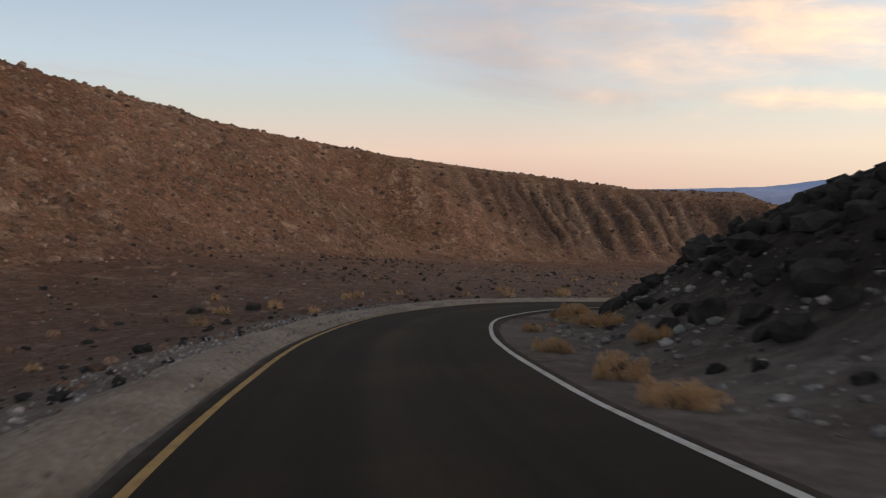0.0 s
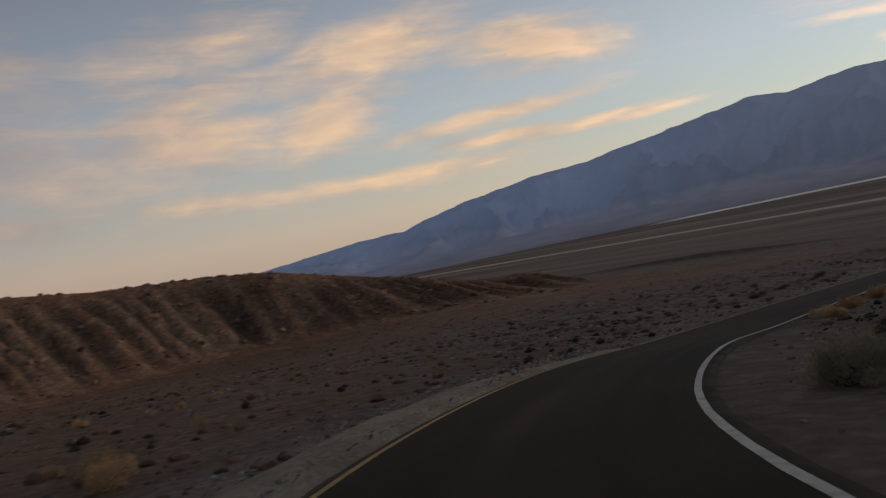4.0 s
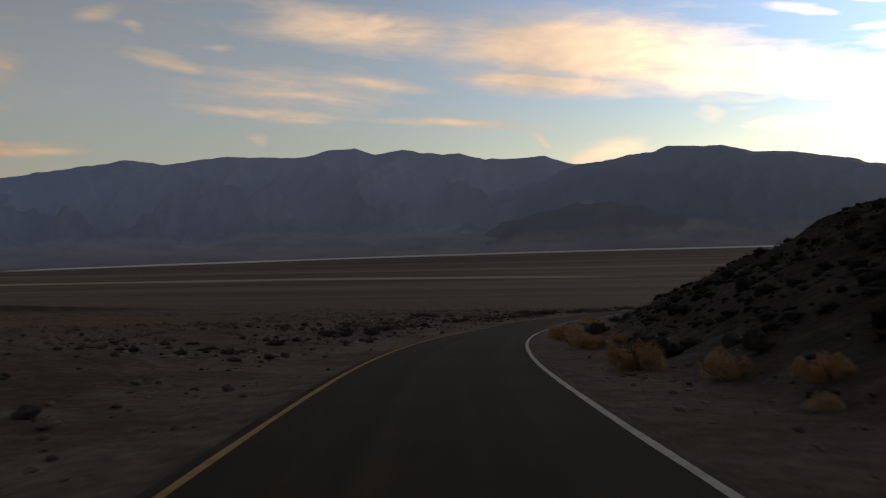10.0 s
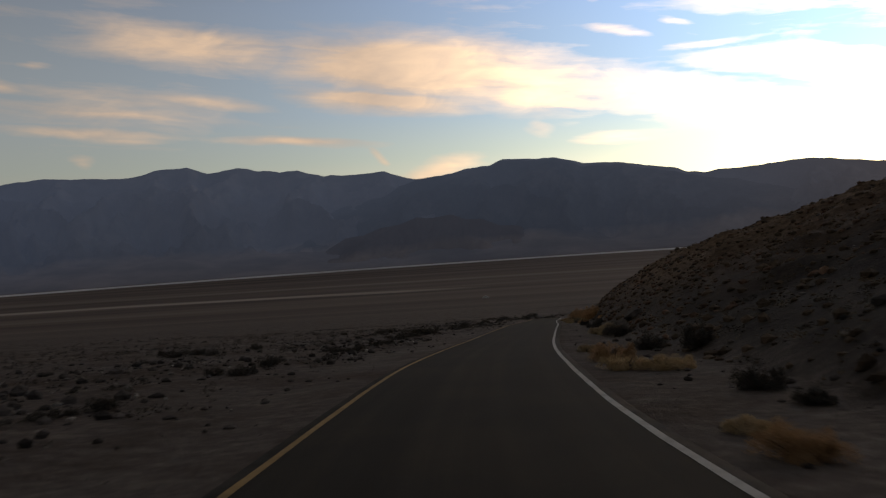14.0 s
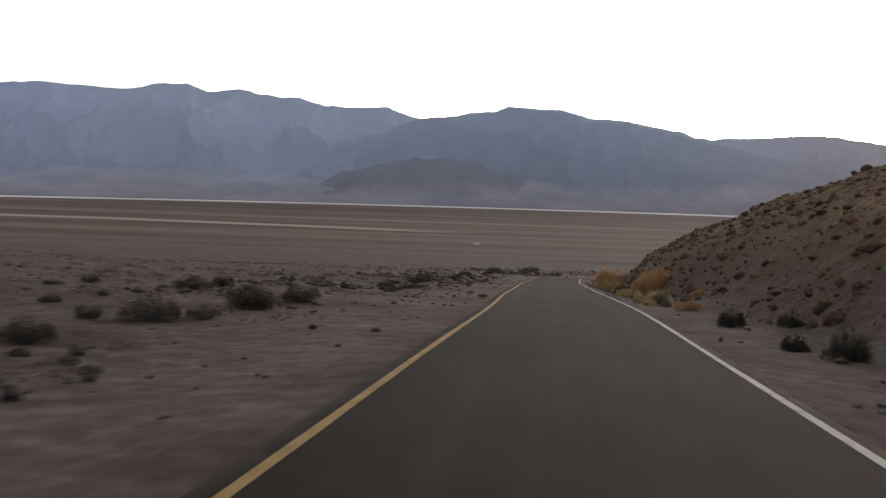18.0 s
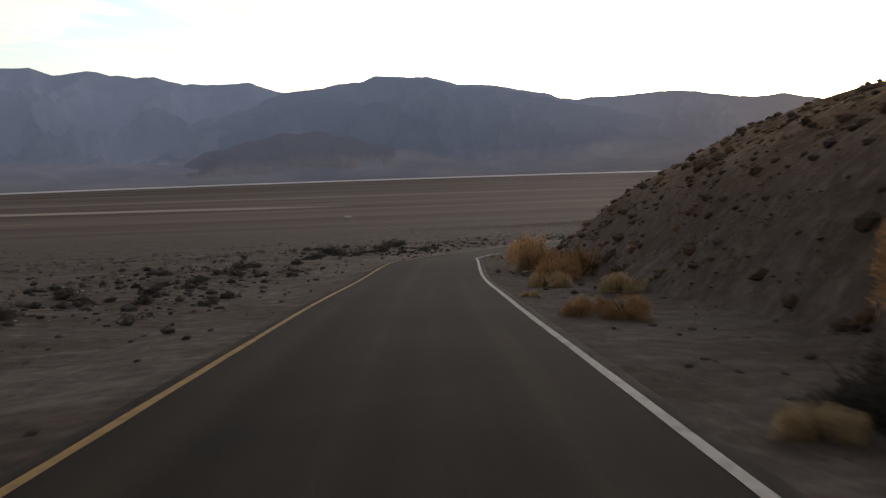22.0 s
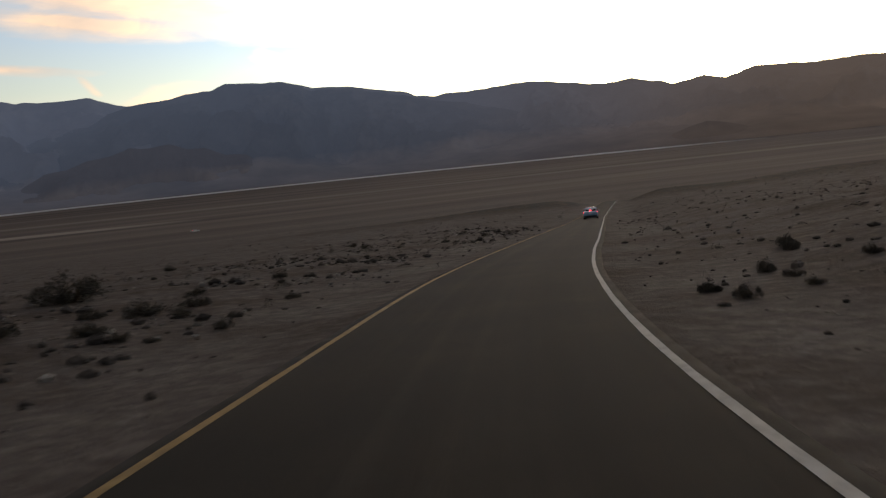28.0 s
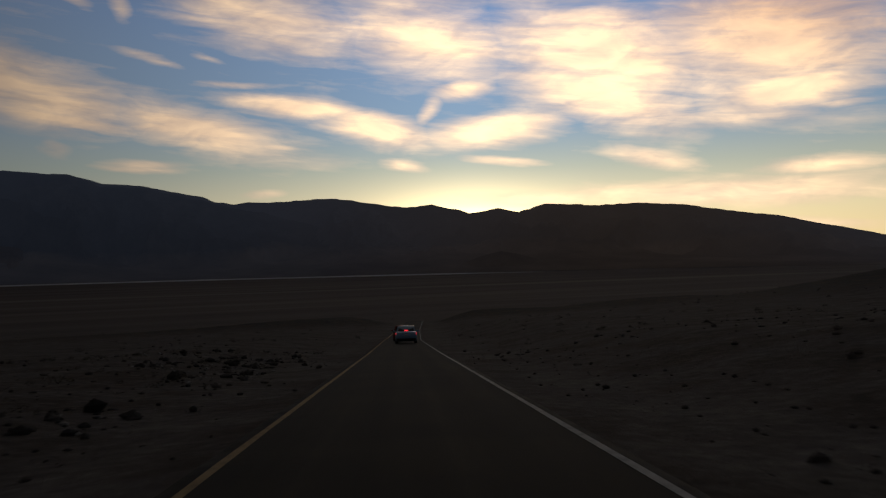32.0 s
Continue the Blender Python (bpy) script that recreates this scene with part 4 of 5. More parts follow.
def scatter(name, places, material, label, category, shapes=STONES, seed=0):
    """Many loose stones as one sheet of separate pieces. places: rows of x, y, size."""
    rnd = np.random.RandomState(seed)
    verts, faces, start = [], [], 0
    for x, y, size in places:
        v, f = shapes[rnd.randint(len(shapes))]
        a = rnd.uniform(0, 2 * math.pi)
        c, s = math.cos(a), math.sin(a)
        stretch_x, tall = rnd.uniform(0.7, 1.25), rnd.uniform(0.7, 1.15)
        u = v * (stretch_x * size, size, tall * size)
        verts.append(np.stack([u[:, 0] * c - u[:, 1] * s + x, u[:, 0] * s + u[:, 1] * c + y, u[:, 2] + level(x, y) - 0.08 * size], 1))
        faces.extend([[i + start for i in q] for q in f])
        start += len(v)
    return tagged(mesh_object(name, np.concatenate(verts), faces, material), label, category, kind="stuff")


def clump(seed, blades, reach, tall, droop, width, shape=1.0):
    """Leafy twigs of a desert bush about 1 m across: several soft overlapping domes of short fine blades."""
    rnd = random.Random(seed)
    verts, faces = [], []
    domes = [(rnd.uniform(-0.1, 0.1), rnd.uniform(-0.1, 0.1), 0.5 * reach, tall)]
    for k in range(13):
        a, r = 6.283 * k / 6.5 + rnd.uniform(-0.4, 0.4), rnd.uniform(0.3, 0.74) * reach
        domes.append((math.cos(a) * r, math.sin(a) * r, rnd.uniform(0.22, 0.46) * reach, tall * rnd.uniform(0.38, 0.95) * shape))
    for _ in range(blades):
        cx, cy, size, high = domes[rnd.randrange(14)]
        a, s = rnd.uniform(0, 6.283), rnd.random() ** 0.7
        out, lift = math.sqrt(max(0.0, 1 - s * s)), s
        depth = rnd.uniform(0.45, 1.0) ** 0.6
        tip = Vector((cx + math.cos(a) * out * size * depth, cy + math.sin(a) * out * size * depth, (lift * high * depth + 0.02)))
        long = rnd.uniform(0.03, 0.07) * (2.0 if rnd.random() < 0.1 else 1.0)
        way = Vector((math.cos(a) * out + rnd.gauss(0, 0.45), math.sin(a) * out + rnd.gauss(0, 0.45), lift + 0.25 + rnd.gauss(0, 0.35))).normalized()
        root = tip - way * long
        root.z = max(root.z, -0.02)
        mid = (root + tip) / 2 + Vector((rnd.gauss(0, 0.012), rnd.gauss(0, 0.012), droop * 0.5))
        side = Vector((rnd.gauss(0, 1), rnd.gauss(0, 1), rnd.gauss(0, 0.6))).normalized() * width * rnd.uniform(0.5, 1.3)
        k = len(verts)
        verts += [root - side * 0.5, root + side * 0.5, mid + side, mid - side, tip]
        faces += [(k, k + 1, k + 2, k + 3), (k + 3, k + 2, k + 4)]
    return verts, faces


def twigs(seed, count, reach, tall):
    """One woody stem that forks from the ground into bent twigs."""
    rnd = random.Random(seed)
    bm = bmesh.new()
    foot = [bm.verts.new((math.cos(t) * 0.03, math.sin(t) * 0.03, -0.06)) for t in (0, 2.1, 4.2)]
    for _ in range(count):
        a, r = rnd.uniform(0, 6.283), rnd.uniform(0.15, 0.75) * reach
        tip = Vector((math.cos(a) * r, math.sin(a) * r, tall * rnd.uniform(0.35, 0.75)))
        knee = tip / 2 + Vector((rnd.gauss(0, 0.05), rnd.gauss(0, 0.05), -0.04))
        rings = [foot]
        for p, w_ in ((knee, 0.010), (tip, 0.003)):
            rings.append([bm.verts.new(p + Vector((math.cos(t) * w_, math.sin(t) * w_, 0))) for t in (0, 2.1, 4.2)])
        for lo, hi in zip(rings[:-1], rings[1:]):
            for i in range(3):
                bm.faces.new((lo[i], lo[(i + 1) % 3], hi[(i + 1) % 3], hi[i]))
    return bm


def bush_kind(name, seed, blades, tall, width, material, label, category, droop=0.02, shape=1.0):
    """One bush: a stem mesh that carries a foliage part."""
    stem = new(name)
    part("stem", twigs(seed, 26, 0.5, tall * 0.95), TWIG, stem, "thin grey woody stem tangle")
    verts, faces = clump(seed + 5, blades, 0.5, tall, droop, width, shape)
    mesh_object("foliage", verts, faces, material, stem)
    tagged(stem, label, category)
    return stem


def plant(kinds, rows, group, seed, scale, squash=1.0):
    """Set copies of bush kinds at rows of x, y, size; the first of each kind is moved, not copied."""
    rnd = random.Random(seed)
    for k, (x, y, size) in enumerate(rows):
        size = min(size * scale, 2.3)
        base = kinds[k % len(kinds)]
        m = pose(x, y, level(x, y), 0, 0, rnd.uniform(0, 360)) @ Matrix.Diagonal((size * rnd.uniform(0.9, 1.15), size * rnd.uniform(0.85, 1.1), size * rnd.uniform(0.85, 1.15) * squash, 1))
        ob = copy_thing(base, m)
        ob.matrix_basis = m
        tagged(ob, group=group)


def retire(kinds):
    for base in kinds:
        for ob in [*base.children_recursive, base]:
            bpy.data.objects.remove(ob)


# ================= bushes along the inside of the road =================
straw = [bush_kind("desert_bush", s, 6400, t, 0.0042, STRAW, "dry straw-yellow desert bush beside the road", "bush", 0.03) for s, t in ((3, 0.55), (17, 0.46), (29, 0.62))]
orange = [bush_kind("desert_bush", s, 6400, t, 0.0042, STRAW_ORANGE, "dry orange-brown desert bush beside the road", "bush", 0.03) for s, t in ((7, 0.6), (23, 0.5), (37, 0.66))]
silver = [bush_kind("desert_bush", s, 6400, t, 0.0046, STRAW_PALE, "pale grey-green desert bush beside the road", "bush", 0.02) for s, t in ((41, 0.62), (53, 0.54))]
olive = [bush_kind("saltbush", s, 5000, t, 0.0065, SHRUB_DARK, "low dark grey-green saltbush on stony ground", "bush", 0.0, 0.8) for s, t in ((61, 0.6), (73, 0.52), (89, 0.66))]
BEND_STRAW = [
    (41.5, -104, 1.2), (51, -104.8, 0.9), (57.5, -104.5, 1), (61.6, -105.7, 0.9), (64.1, -105.4, 0.9), (51.7, -106.3, 0.6), (53.4, -104.6, 0.9), (57.5, -106.2, 0.8), (43.4, -104.8, 0.9), (46.4, -104.9, 0.7), (39.9, -103.8, 1.3),
]
ROADSIDE_ORANGE = [
    (8.9, -39.9, 1.3), (14.8, -61.4, 1.1), (17.9, -73.2, 1.1), (19.3, -77.3, 1.1), (21.0, -74.5, 0.95), (10.4, -42.6, 1.05), (11.6, -44.9, 1.0), (7.2, -31.8, 1.4), (7.8, -28.1, 0.8), (3.9, 0.9, 1.3), (4.1, -12.0, 0.9), (4.6, -19.1, 1.3), (5.3, -24.6, 0.9),
    (6.1, -23.9, 1.0), (5.5, -19.9, 0.9), (9.2, 85.0, 1.6), (9.2, 55.2, 0.8), (7.2, 73.2, 0.75), (7.9, 72.9, 1.05), (7.0, 46.9, 1.0), (12.0, 109.7, 1.5),
]
ROADSIDE_STRAW = [
    (17.6, -69.6, 1.2), (20.5, -80.6, 1.25), (11.3, -46.6, 0.6), (3.9, -1.7, 1.05), (4.7, -2.2, 1.0), (5.7, 23.0, 1.0), (3.8, 5.8, 0.7), (4.1, -10.4, 0.6), (7.2, 31.5, 0.95), (6.7, 28.4, 0.8), (6.0, 24.6, 0.85), (7.2, 27.0, 0.65), (6.0, 21.6, 0.85), (7.0, 59.4, 1.2),
    (7.3, 53.7, 1.3), (6.6, 56.4, 1.1), (6.5, 51.3, 1.35), (7.2, 52.3, 1.1), (6.1, 48.7, 0.65), (8.5, 82.3, 1.5), (9.4, 78.5, 1.1), (6.8, 64.8, 0.65), (7.2, 77.8, 0.5), (10.8, 109.3, 0.6),
]
ROADSIDE_TALL = [
    (9.7, 67.3, 2.0), (9.3, 65.8, 1.6), (8.4, 64.4, 1.3), (9.4, 89.6, 1.5), (11.0, 98.7, 1.9), (10.2, 95.7, 1.7), (10.0, 88.7, 1.3), (9.2, 85.2, 1.3), (10.5, 87.2, 1.2), (13.6, 115.9, 1.5), (12.4, 111.4, 1.3), (14.4, 120.6, 0.95), (13.2, 114.3, 1.0),
]
ROADSIDE_SILVER = [
    (35.9, -101.1, 1.6), (31.0, -96.6, 1.1), (15.9, -59.8, 1.2), (6.9, 50.8, 0.75), (9.5, 89.9, 1.45), (10.7, 111.1, 0.4),
]
ROADSIDE_DARK = [
    (36, -117.5, 0.8), (38.2, -119.4, 0.9), (17.8, -67.4, 0.9), (19.4, -71.6, 1.1), (14.1, -51.3, 1.2), (13.2, -52.2, 0.9), (9, -35.5, 1.25), (11.1, -41.6, 0.7), (5.3, -6.3, 0.9), (6.2, 18.3, 1.3), (6.1, -13.1, 1), (6, -17.6, 1.1), (5.5, 5.5, 1.05), (5.5, -8.1, 0.65),
    (6.5, 3.7, 1.3), (6.6, 40.1, 0.8), (6.5, 35.5, 0.65), (6.8, 33.8, 0.9), (6.8, 61.6, 0.4), (11.1, 110.3, 0.4), (19.5, 126.2, 1), (20.1, 129, 0.85), (17.6, 130.8, 0.5), (19.9, 132.7, 0.5), (23.3, 136.9, 0.65), (7.6, 39, 0.8), (16.5, -62, 1.2), (12.5, -46.5, 0.9),
    (8.6, -32.6, 0.9), (7.6, 65.2, 1.15), (32.6, -96.2, 1.1), (30.2, -92.6, 1.2), (27.8, -89.2, 1.1),
]
plant(straw, ROADSIDE_STRAW, "dry bushes along the road", 11, 1.05, 0.66)
plant(orange, ROADSIDE_ORANGE, "dry bushes along the road", 14, 1.1, 0.68)
plant(orange, BEND_STRAW, "dry bushes along the road", 16, 1.15, 0.6)
plant(orange, ROADSIDE_TALL, "dry bushes along the road", 15, 1.3, 1.0)
plant(silver, ROADSIDE_SILVER, "dry bushes along the road", 12, 1.1, 1.05)
plant(olive, ROADSIDE_DARK, "dark shrubs along the road", 13, 1.1, 0.85)

# ================= shrubs on the open fan =================
small = [bush_kind("saltbush", s, 1700, t, 0.011, SHRUB_DARK, "small dark saltbush on the gravel fan", "bush", 0.0, 0.8) for s, t in ((101, 0.5), (113, 0.6), (127, 0.45))]
tuft = [bush_kind("desert_bush", s, 1200, t, 0.014, STRAW_ORANGE, "small dry orange-brown tuft on stony ground", "bush", 0.02) for s, t in ((131, 0.55), (149, 0.65))]
WASH_TUFTS = [
    (35.4, -116.7, 1), (38.2, -118.2, 0.8), (28.9, -113.9, 1), (43.1, -117.6, 0.9), (41.1, -113.8, 0.8), (29.8, -114.3, 0.9), (20.8, -102.5, 1.2), (23.7, -105.9, 1.1), (23.9, -108.4, 0.7), (21.9, -102.8, 1), (20.4, -106.4, 0.7),
    (19.7, -102.4, 1.1), (8.1, -87.8, 0.5), (38, -118.5, 0.6), (30.5, -112.5, 0.5), (26, -112, 0.6), (18, -103, 0.6), (13, -98.5, 0.6), (33.5, -120, 0.7), (51.5, -119.2, 0.6), (20.5, -114, 0.7), (10, -104, 0.7),
    (4, -100, 0.8), (-2, -93, 0.7), (6, -97, 0.6),
]
FAN_A = [
    (-1.1, -47.3, 0.7), (-2.2, -53.7, 0.5), (1.5, -55.5, 0.6), (3.9, -61.3, 0.6), (7.2, -69.5, 0.3), (2.5, -64, 0.5), (-10.7, -49.7, 0.8), (3.2, -67, 0.3), (11.8, -79, 0.2), (12.2, -79.9, 0.2), (5.9, -74, 0.3),
    (-1.4, -54.9, 0.5), (-1.5, -46.6, 0.6), (-0.6, -48.4, 0.7), (2.6, -57.5, 0.6), (5.3, -63.9, 0.8), (3.3, -65.2, 0.4), (2.4, -50.9, 0.4), (-0.1, -60.9, 0.4), (-2.1, -46, 0.5), (-0.2, -49.6, 0.5), (3.9, -56, 0.4),
    (4.7, -58, 0.3), (3.5, -53.8, 0.4), (4.6, -59.1, 0.2), (-10.2, -16, 0.6), (-4.6, -28.7, 0.8),
]
FAN_B = [
    (-3.3, -34.6, 0.6), (-5.6, -21.4, 1), (-3.3, -33.1, 0.4), (-6.7, -15.9, 0.7), (-8.8, -9, 0.5), (-5.8, -9.5, 0.4), (-6.3, -10.8, 1.1), (-7.5, -14.8, 0.6), (-5.1, -20.6, 0.9), (-8.5, -19.8, 0.4), (-5.3, -16.4, 1),
    (-9, -10.5, 0.6), (-8.6, -10, 0.4), (-6.2, -9.9, 0.5), (-11.4, 15.1, 0.8), (-11.2, 22.6, 0.9), (-6, -12.2, 0.8), (-5.6, -15.3, 0.8), (-4.9, -17.4, 0.8), (-6.1, -4, 0.7), (-11.8, 13.6, 1.2), (-10.6, 14.5, 0.8),
    (-6.7, 3.8, 0.6), (-5.8, 3.5, 1), (-6, 16.6, 0.8), (-6.1, 7.3, 0.8), (-6.5, -5.3, 0.6),
]
FAN_C = [
    (-6.4, -4.6, 0.4), (-5.6, 20.6, 0.6), (-5.4, 18.1, 0.6), (-5.6, 17.2, 0.6), (-5.2, 22.9, 0.8), (-4.8, 24.3, 0.7), (-5.2, 35.4, 1.5), (-8, 47.7, 0.9), (-3.2, 28.9, 0.3), (-8.6, 42.5, 0.5), (-11.2, 45.1, 0.6),
    (-5.4, 25.2, 0.6), (-8.7, 40.7, 0.5), (-5.1, 41.2, 1.3), (-11.8, 43.9, 0.5), (-3.8, 56.8, 1), (-4.2, 42.7, 1.2), (-3.1, 26.3, 0.3), (-5.1, 31, 0.9), (-6.3, 35.1, 0.6), (-4.5, 36.1, 0.7), (-4.5, 39.5, 1.4),
    (-8.5, 46.1, 1.2), (-8.9, 38.5, 0.6), (-3.3, 66, 1.3), (-3, 28.5, 0.2), (-4.7, 94.6, 0.7),
]
FAN_D = [
    (-3.5, 76.8, 0.8), (-3.4, 71.1, 0.6), (-3.3, 64.3, 0.8), (-2.7, 58.9, 0.6), (-3, 54.7, 0.6), (-2.9, 56.9, 0.7), (-3, 53.2, 0.5), (0.6, 49.5, 0.4), (-4, 61.9, 0.6), (-3, 52.5, 0.4), (-4.3, 82.5, 0.7),
    (-3.1, 80.4, 0.6), (-2.9, 81.7, 0.4), (-2.5, 83.9, 0.7), (-2.5, 90, 0.7), (-1.9, 99.7, 1), (-0.2, 117.3, 0.8), (1, 121, 1.3), (-0, 82, 0.6), (1.4, 66, 0.1), (5.4, 143, 2.2), (-1.9, 81.1, 0.6),
    (-2.3, 98.1, 0.9), (-0.6, 111.8, 0.6), (0.2, 124.3, 2.2), (0.6, 84.2, 0.2), (-0.2, 80.4, 0.5),
]
FAN_E = [
    (-2.8, 85.9, 0.5), (-2, 86.6, 0.6), (-3.4, 89.1, 0.5), (-2.5, 94, 0.6), (-1.6, 92.9, 0.7), (-1.1, 94.5, 0.4), (-0.6, 106, 0.8), (0.5, 144, 0.9), (4.2, 133.6, 2.2), (-5.2, 117.4, 0.6), (-0.4, 114.7, 1.1),
    (-1.9, 139.1, 0.9), (4.1, 129.4, 0.8), (3.4, 128.1, 0.5), (3.1, 126.7, 0.6), (2.2, 122.6, 0.9), (5.8, 134.6, 0.7), (6.9, 137.4, 0.7), (8, 137.2, 1), (2, 120.7, 0.4), (2.6, 125.8, 0.7), (9, 138.7, 0.8),
    (-4, 139, 0.5), (6.1, 115.5, 0.3), (5.3, 110.4, 0.2), (-2.7, 137.9, 0.9), (4.1, 128.5, 0.9),
]
FAN_F = [
    (9.9, 135.4, 0.4), (5.8, 128.8, 0.6), (2.5, 124.4, 0.5), (8.8, 142.1, 0.6), (8.1, 132.8, 0.4), (8.6, 132.6, 0.3), (7.4, 134.1, 0.8), (8.8, 136.3, 0.5), (11.2, 146.7, 0.6), (5.1, 177.4, 1), (9.7, 133.7, 0.4),
    (11.2, 139.1, 0.4), (18.6, 179.3, 0.9), (17.5, 129.6, 0.5), (19.6, 131.4, 0.4), (19, 130, 0.4), (22.8, 136, 0.5), (16.7, 128.9, 0.2), (22, 132.3, 0.5), (18.6, 187.1, 0.8), (16, 149.4, 0.3), (31.6, 158.8, 0.5),
    (22.7, 141.3, 0.2), (22.6, 171.3, 0.6),
]
plant(tuft, WASH_TUFTS, "tufts in the wash", 21, 0.85)
plant(small, FAN_A + FAN_B + FAN_C + FAN_D + FAN_E + FAN_F, "saltbushes on the fan", 22, 1.1, 0.85)

# further scrub, too many to count: low dark tufts thinning out towards the valley
rnd = np.random.RandomState(5)
verts, faces, start, made = [], [], 0, 0
shapes = [clump(k + 200, 70, 0.5, 0.5, 0.0, 0.05, 0.9) for k in range(4)]
while made < 4200:
    far = rnd.rand() ** 1.6
    x, y = rnd.uniform(-1, 1) * (25 + 330 * far) - 10 + 40 * far, rnd.uniform(-100, 130) + 380 * far * rnd.rand()
    dr = np.hypot(CENTRE[:, 0] - x, CENTRE[:, 1] - y).min()
    if dr < 5 or lattice(np.array([x / 14]), np.array([y / 14]), 77)[0] < 0.45 or within(np.array([x]), np.array([y]), FOOT_RING)[0]:
        continue
    v, f = shapes[made % 4]
    size = rnd.uniform(0.16, 0.62) * (1 + 0.6 * far)
    a = rnd.uniform(0, 6.28)
    u = np.array([p[:] for p in v]) * size
    verts.append(np.stack([u[:, 0] * math.cos(a) - u[:, 1] * math.sin(a) + x, u[:, 0] * math.sin(a) + u[:, 1] * math.cos(a) + y, u[:, 2] + level(x, y)], 1))
    faces.extend([[i + start for i in q] for q in f])
    start += len(v)
    made += 1
tagged(mesh_object("scrub", np.concatenate(verts), faces, SHRUB_DARK), "scattered low dark scrub on the desert fan", "scrub", kind="stuff")
retire(straw + orange + silver + olive + small + tuft)

# ================= rocks =================
BEND_ROCKS = [
    (52.1, -115.5, 0.5), (51, -116.5, 0.6), (54.1, -116, 0.4), (57.7, -114.4, 0.2), (45.5, -121.7, 0.6), (44.2, -120.9, 0.4), (61.6, -104.4, 0.3), (62.1, -104, 0.3), (64, -103.5, 0.3), (61.1, -103.1, 0.4), (57, -104, 0.5),
    (60.5, -103.4, 0.4),
]
for k, (x, y, size) in enumerate(BEND_ROCKS):
    boulder(x, y, size, ROCK_DARK if k > 5 or k % 2 else ROCK_BROWN, "dark rough rock lying on pale shoulder gravel", "rocks beside the bend", k)
boulder(41.0, -102.7, 1.15, ROCK_DARK, "large dark boulder at the inside of the bend", "boulders of the dark hill", 2, 0.95)
boulder(19.8, -20.3, 3.4, ROCK_DARK, "great rounded dark outcrop on the hill's shoulder", "boulders of the dark hill", 1, 0.85)
boulder(52.3, -99.9, 0.6, ROCK_DARK, "upright dark rock standing on the hill's edge", "boulders of the dark hill", 6, 1.5)
boulder(49.2, -102.9, 1.2, ROCK_DARK, "low dark slab of rock at the inside of the bend", "boulders of the dark hill", 4, 0.6)
boulder(32.4, -95.4, 1.0, ROCK_DARK, "large dark boulder at the inside of the bend", "boulders of the dark hill", 5, 0.8)
rnd = random.Random(8)
count = 0
while count < 290:
    if count < 170:
        x, y = rnd.uniform(26, 72), rnd.uniform(-105.5, -82)
    else:
        x, y = rnd.uniform(8, 34), rnd.uniform(-84, -38)
    ds = line_distance(np.array([x]), np.array([y]), SKIRT)[0][0]
    dr = np.hypot(CENTRE[:, 0] - x, CENTRE[:, 1] - y).min()
    if not within(np.array([x]), np.array([y]), SKIRT_RING)[0] or ds > 20 or dr < 5.2:
        continue
    size = rnd.uniform(0.35, 0.8) + 0.9 * rnd.random() ** 6
    if y > -60:
        size = 0.35 + 0.45 * size
    boulder(x, y, size, ROCK_DARK, "dark volcanic boulder on the hillside", "boulders of the dark hill", count, rnd.uniform(0.75, 1.1))
    count += 1
for k, (x, y, size) in enumerate(((9.4, 57.5, 0.75), (9.0, 56.3, 0.65), (8.3, 27.7, 1.3), (6.7, 48.7, 0.55), (8.8, 87.3, 0.55), (8.1, 89.4, 0.3), (13.6, -55.4, 0.6), (12.5, 63.0, 0.45), (16.0, 72.0, 0.5), (15.0, 48.0, 0.5), (14.2, 92.0, 0.5), (19.0, 100.0, 0.55), (27.0, 106.0, 0.8), (34.0, 104.0, 0.9))):
    boulder(x, y, size, ROCK_FAN, "grey-brown boulder on the lower hillside", "boulders of the lower hill", k + 3, 0.95)


def strewn(count, seed, draw, keep):
    """Places x, y and sizes, drawn in batches until enough pass the test."""
    rnd = np.random.RandomState(seed)
    rows = np.zeros((0, 3))
    while len(rows) < count:
        x, y, size = draw(rnd, count)
        rows = np.concatenate([rows, np.stack([x, y, size], 1)[keep(x, y)]])
    return rows[:count]


def road_gap(x, y):
    return np.hypot(CENTRE[::2, 0][None] - x[:, None], CENTRE[::2, 1][None] - y[:, None]).min(1)


def on(ring):
    return lambda x, y: within(x, y, ring)


on_hill, on_terrace = on(SKIRT_RING), on(FOOT_RING)


def patch_of(x0, x1, y0, y1, small_, big):
    return lambda r, n: (r.uniform(x0, x1, n), r.uniform(y0, y1, n), small_ + big * r.rand(n) ** 4)


def beside(near, far, small_, big, first, last, sides=(-1, 1)):
    """Places beside the road between two points of its centre line, and stone sizes."""
    def draw(r, n):
        k = r.randint(first, last, n)
        out = r.uniform(near, far, n) * np.where(r.rand(n) < 0.5, sides[0], sides[1])
        c, s_ = CENTRE[k], side_way[k]
        return c[:, 0] + s_[:, 0] * out + r.uniform(-1, 1, n), c[:, 1] + s_[:, 1] * out + r.uniform(-1, 1, n), small_ + (big - small_) * r.rand(n) ** 4
    return draw


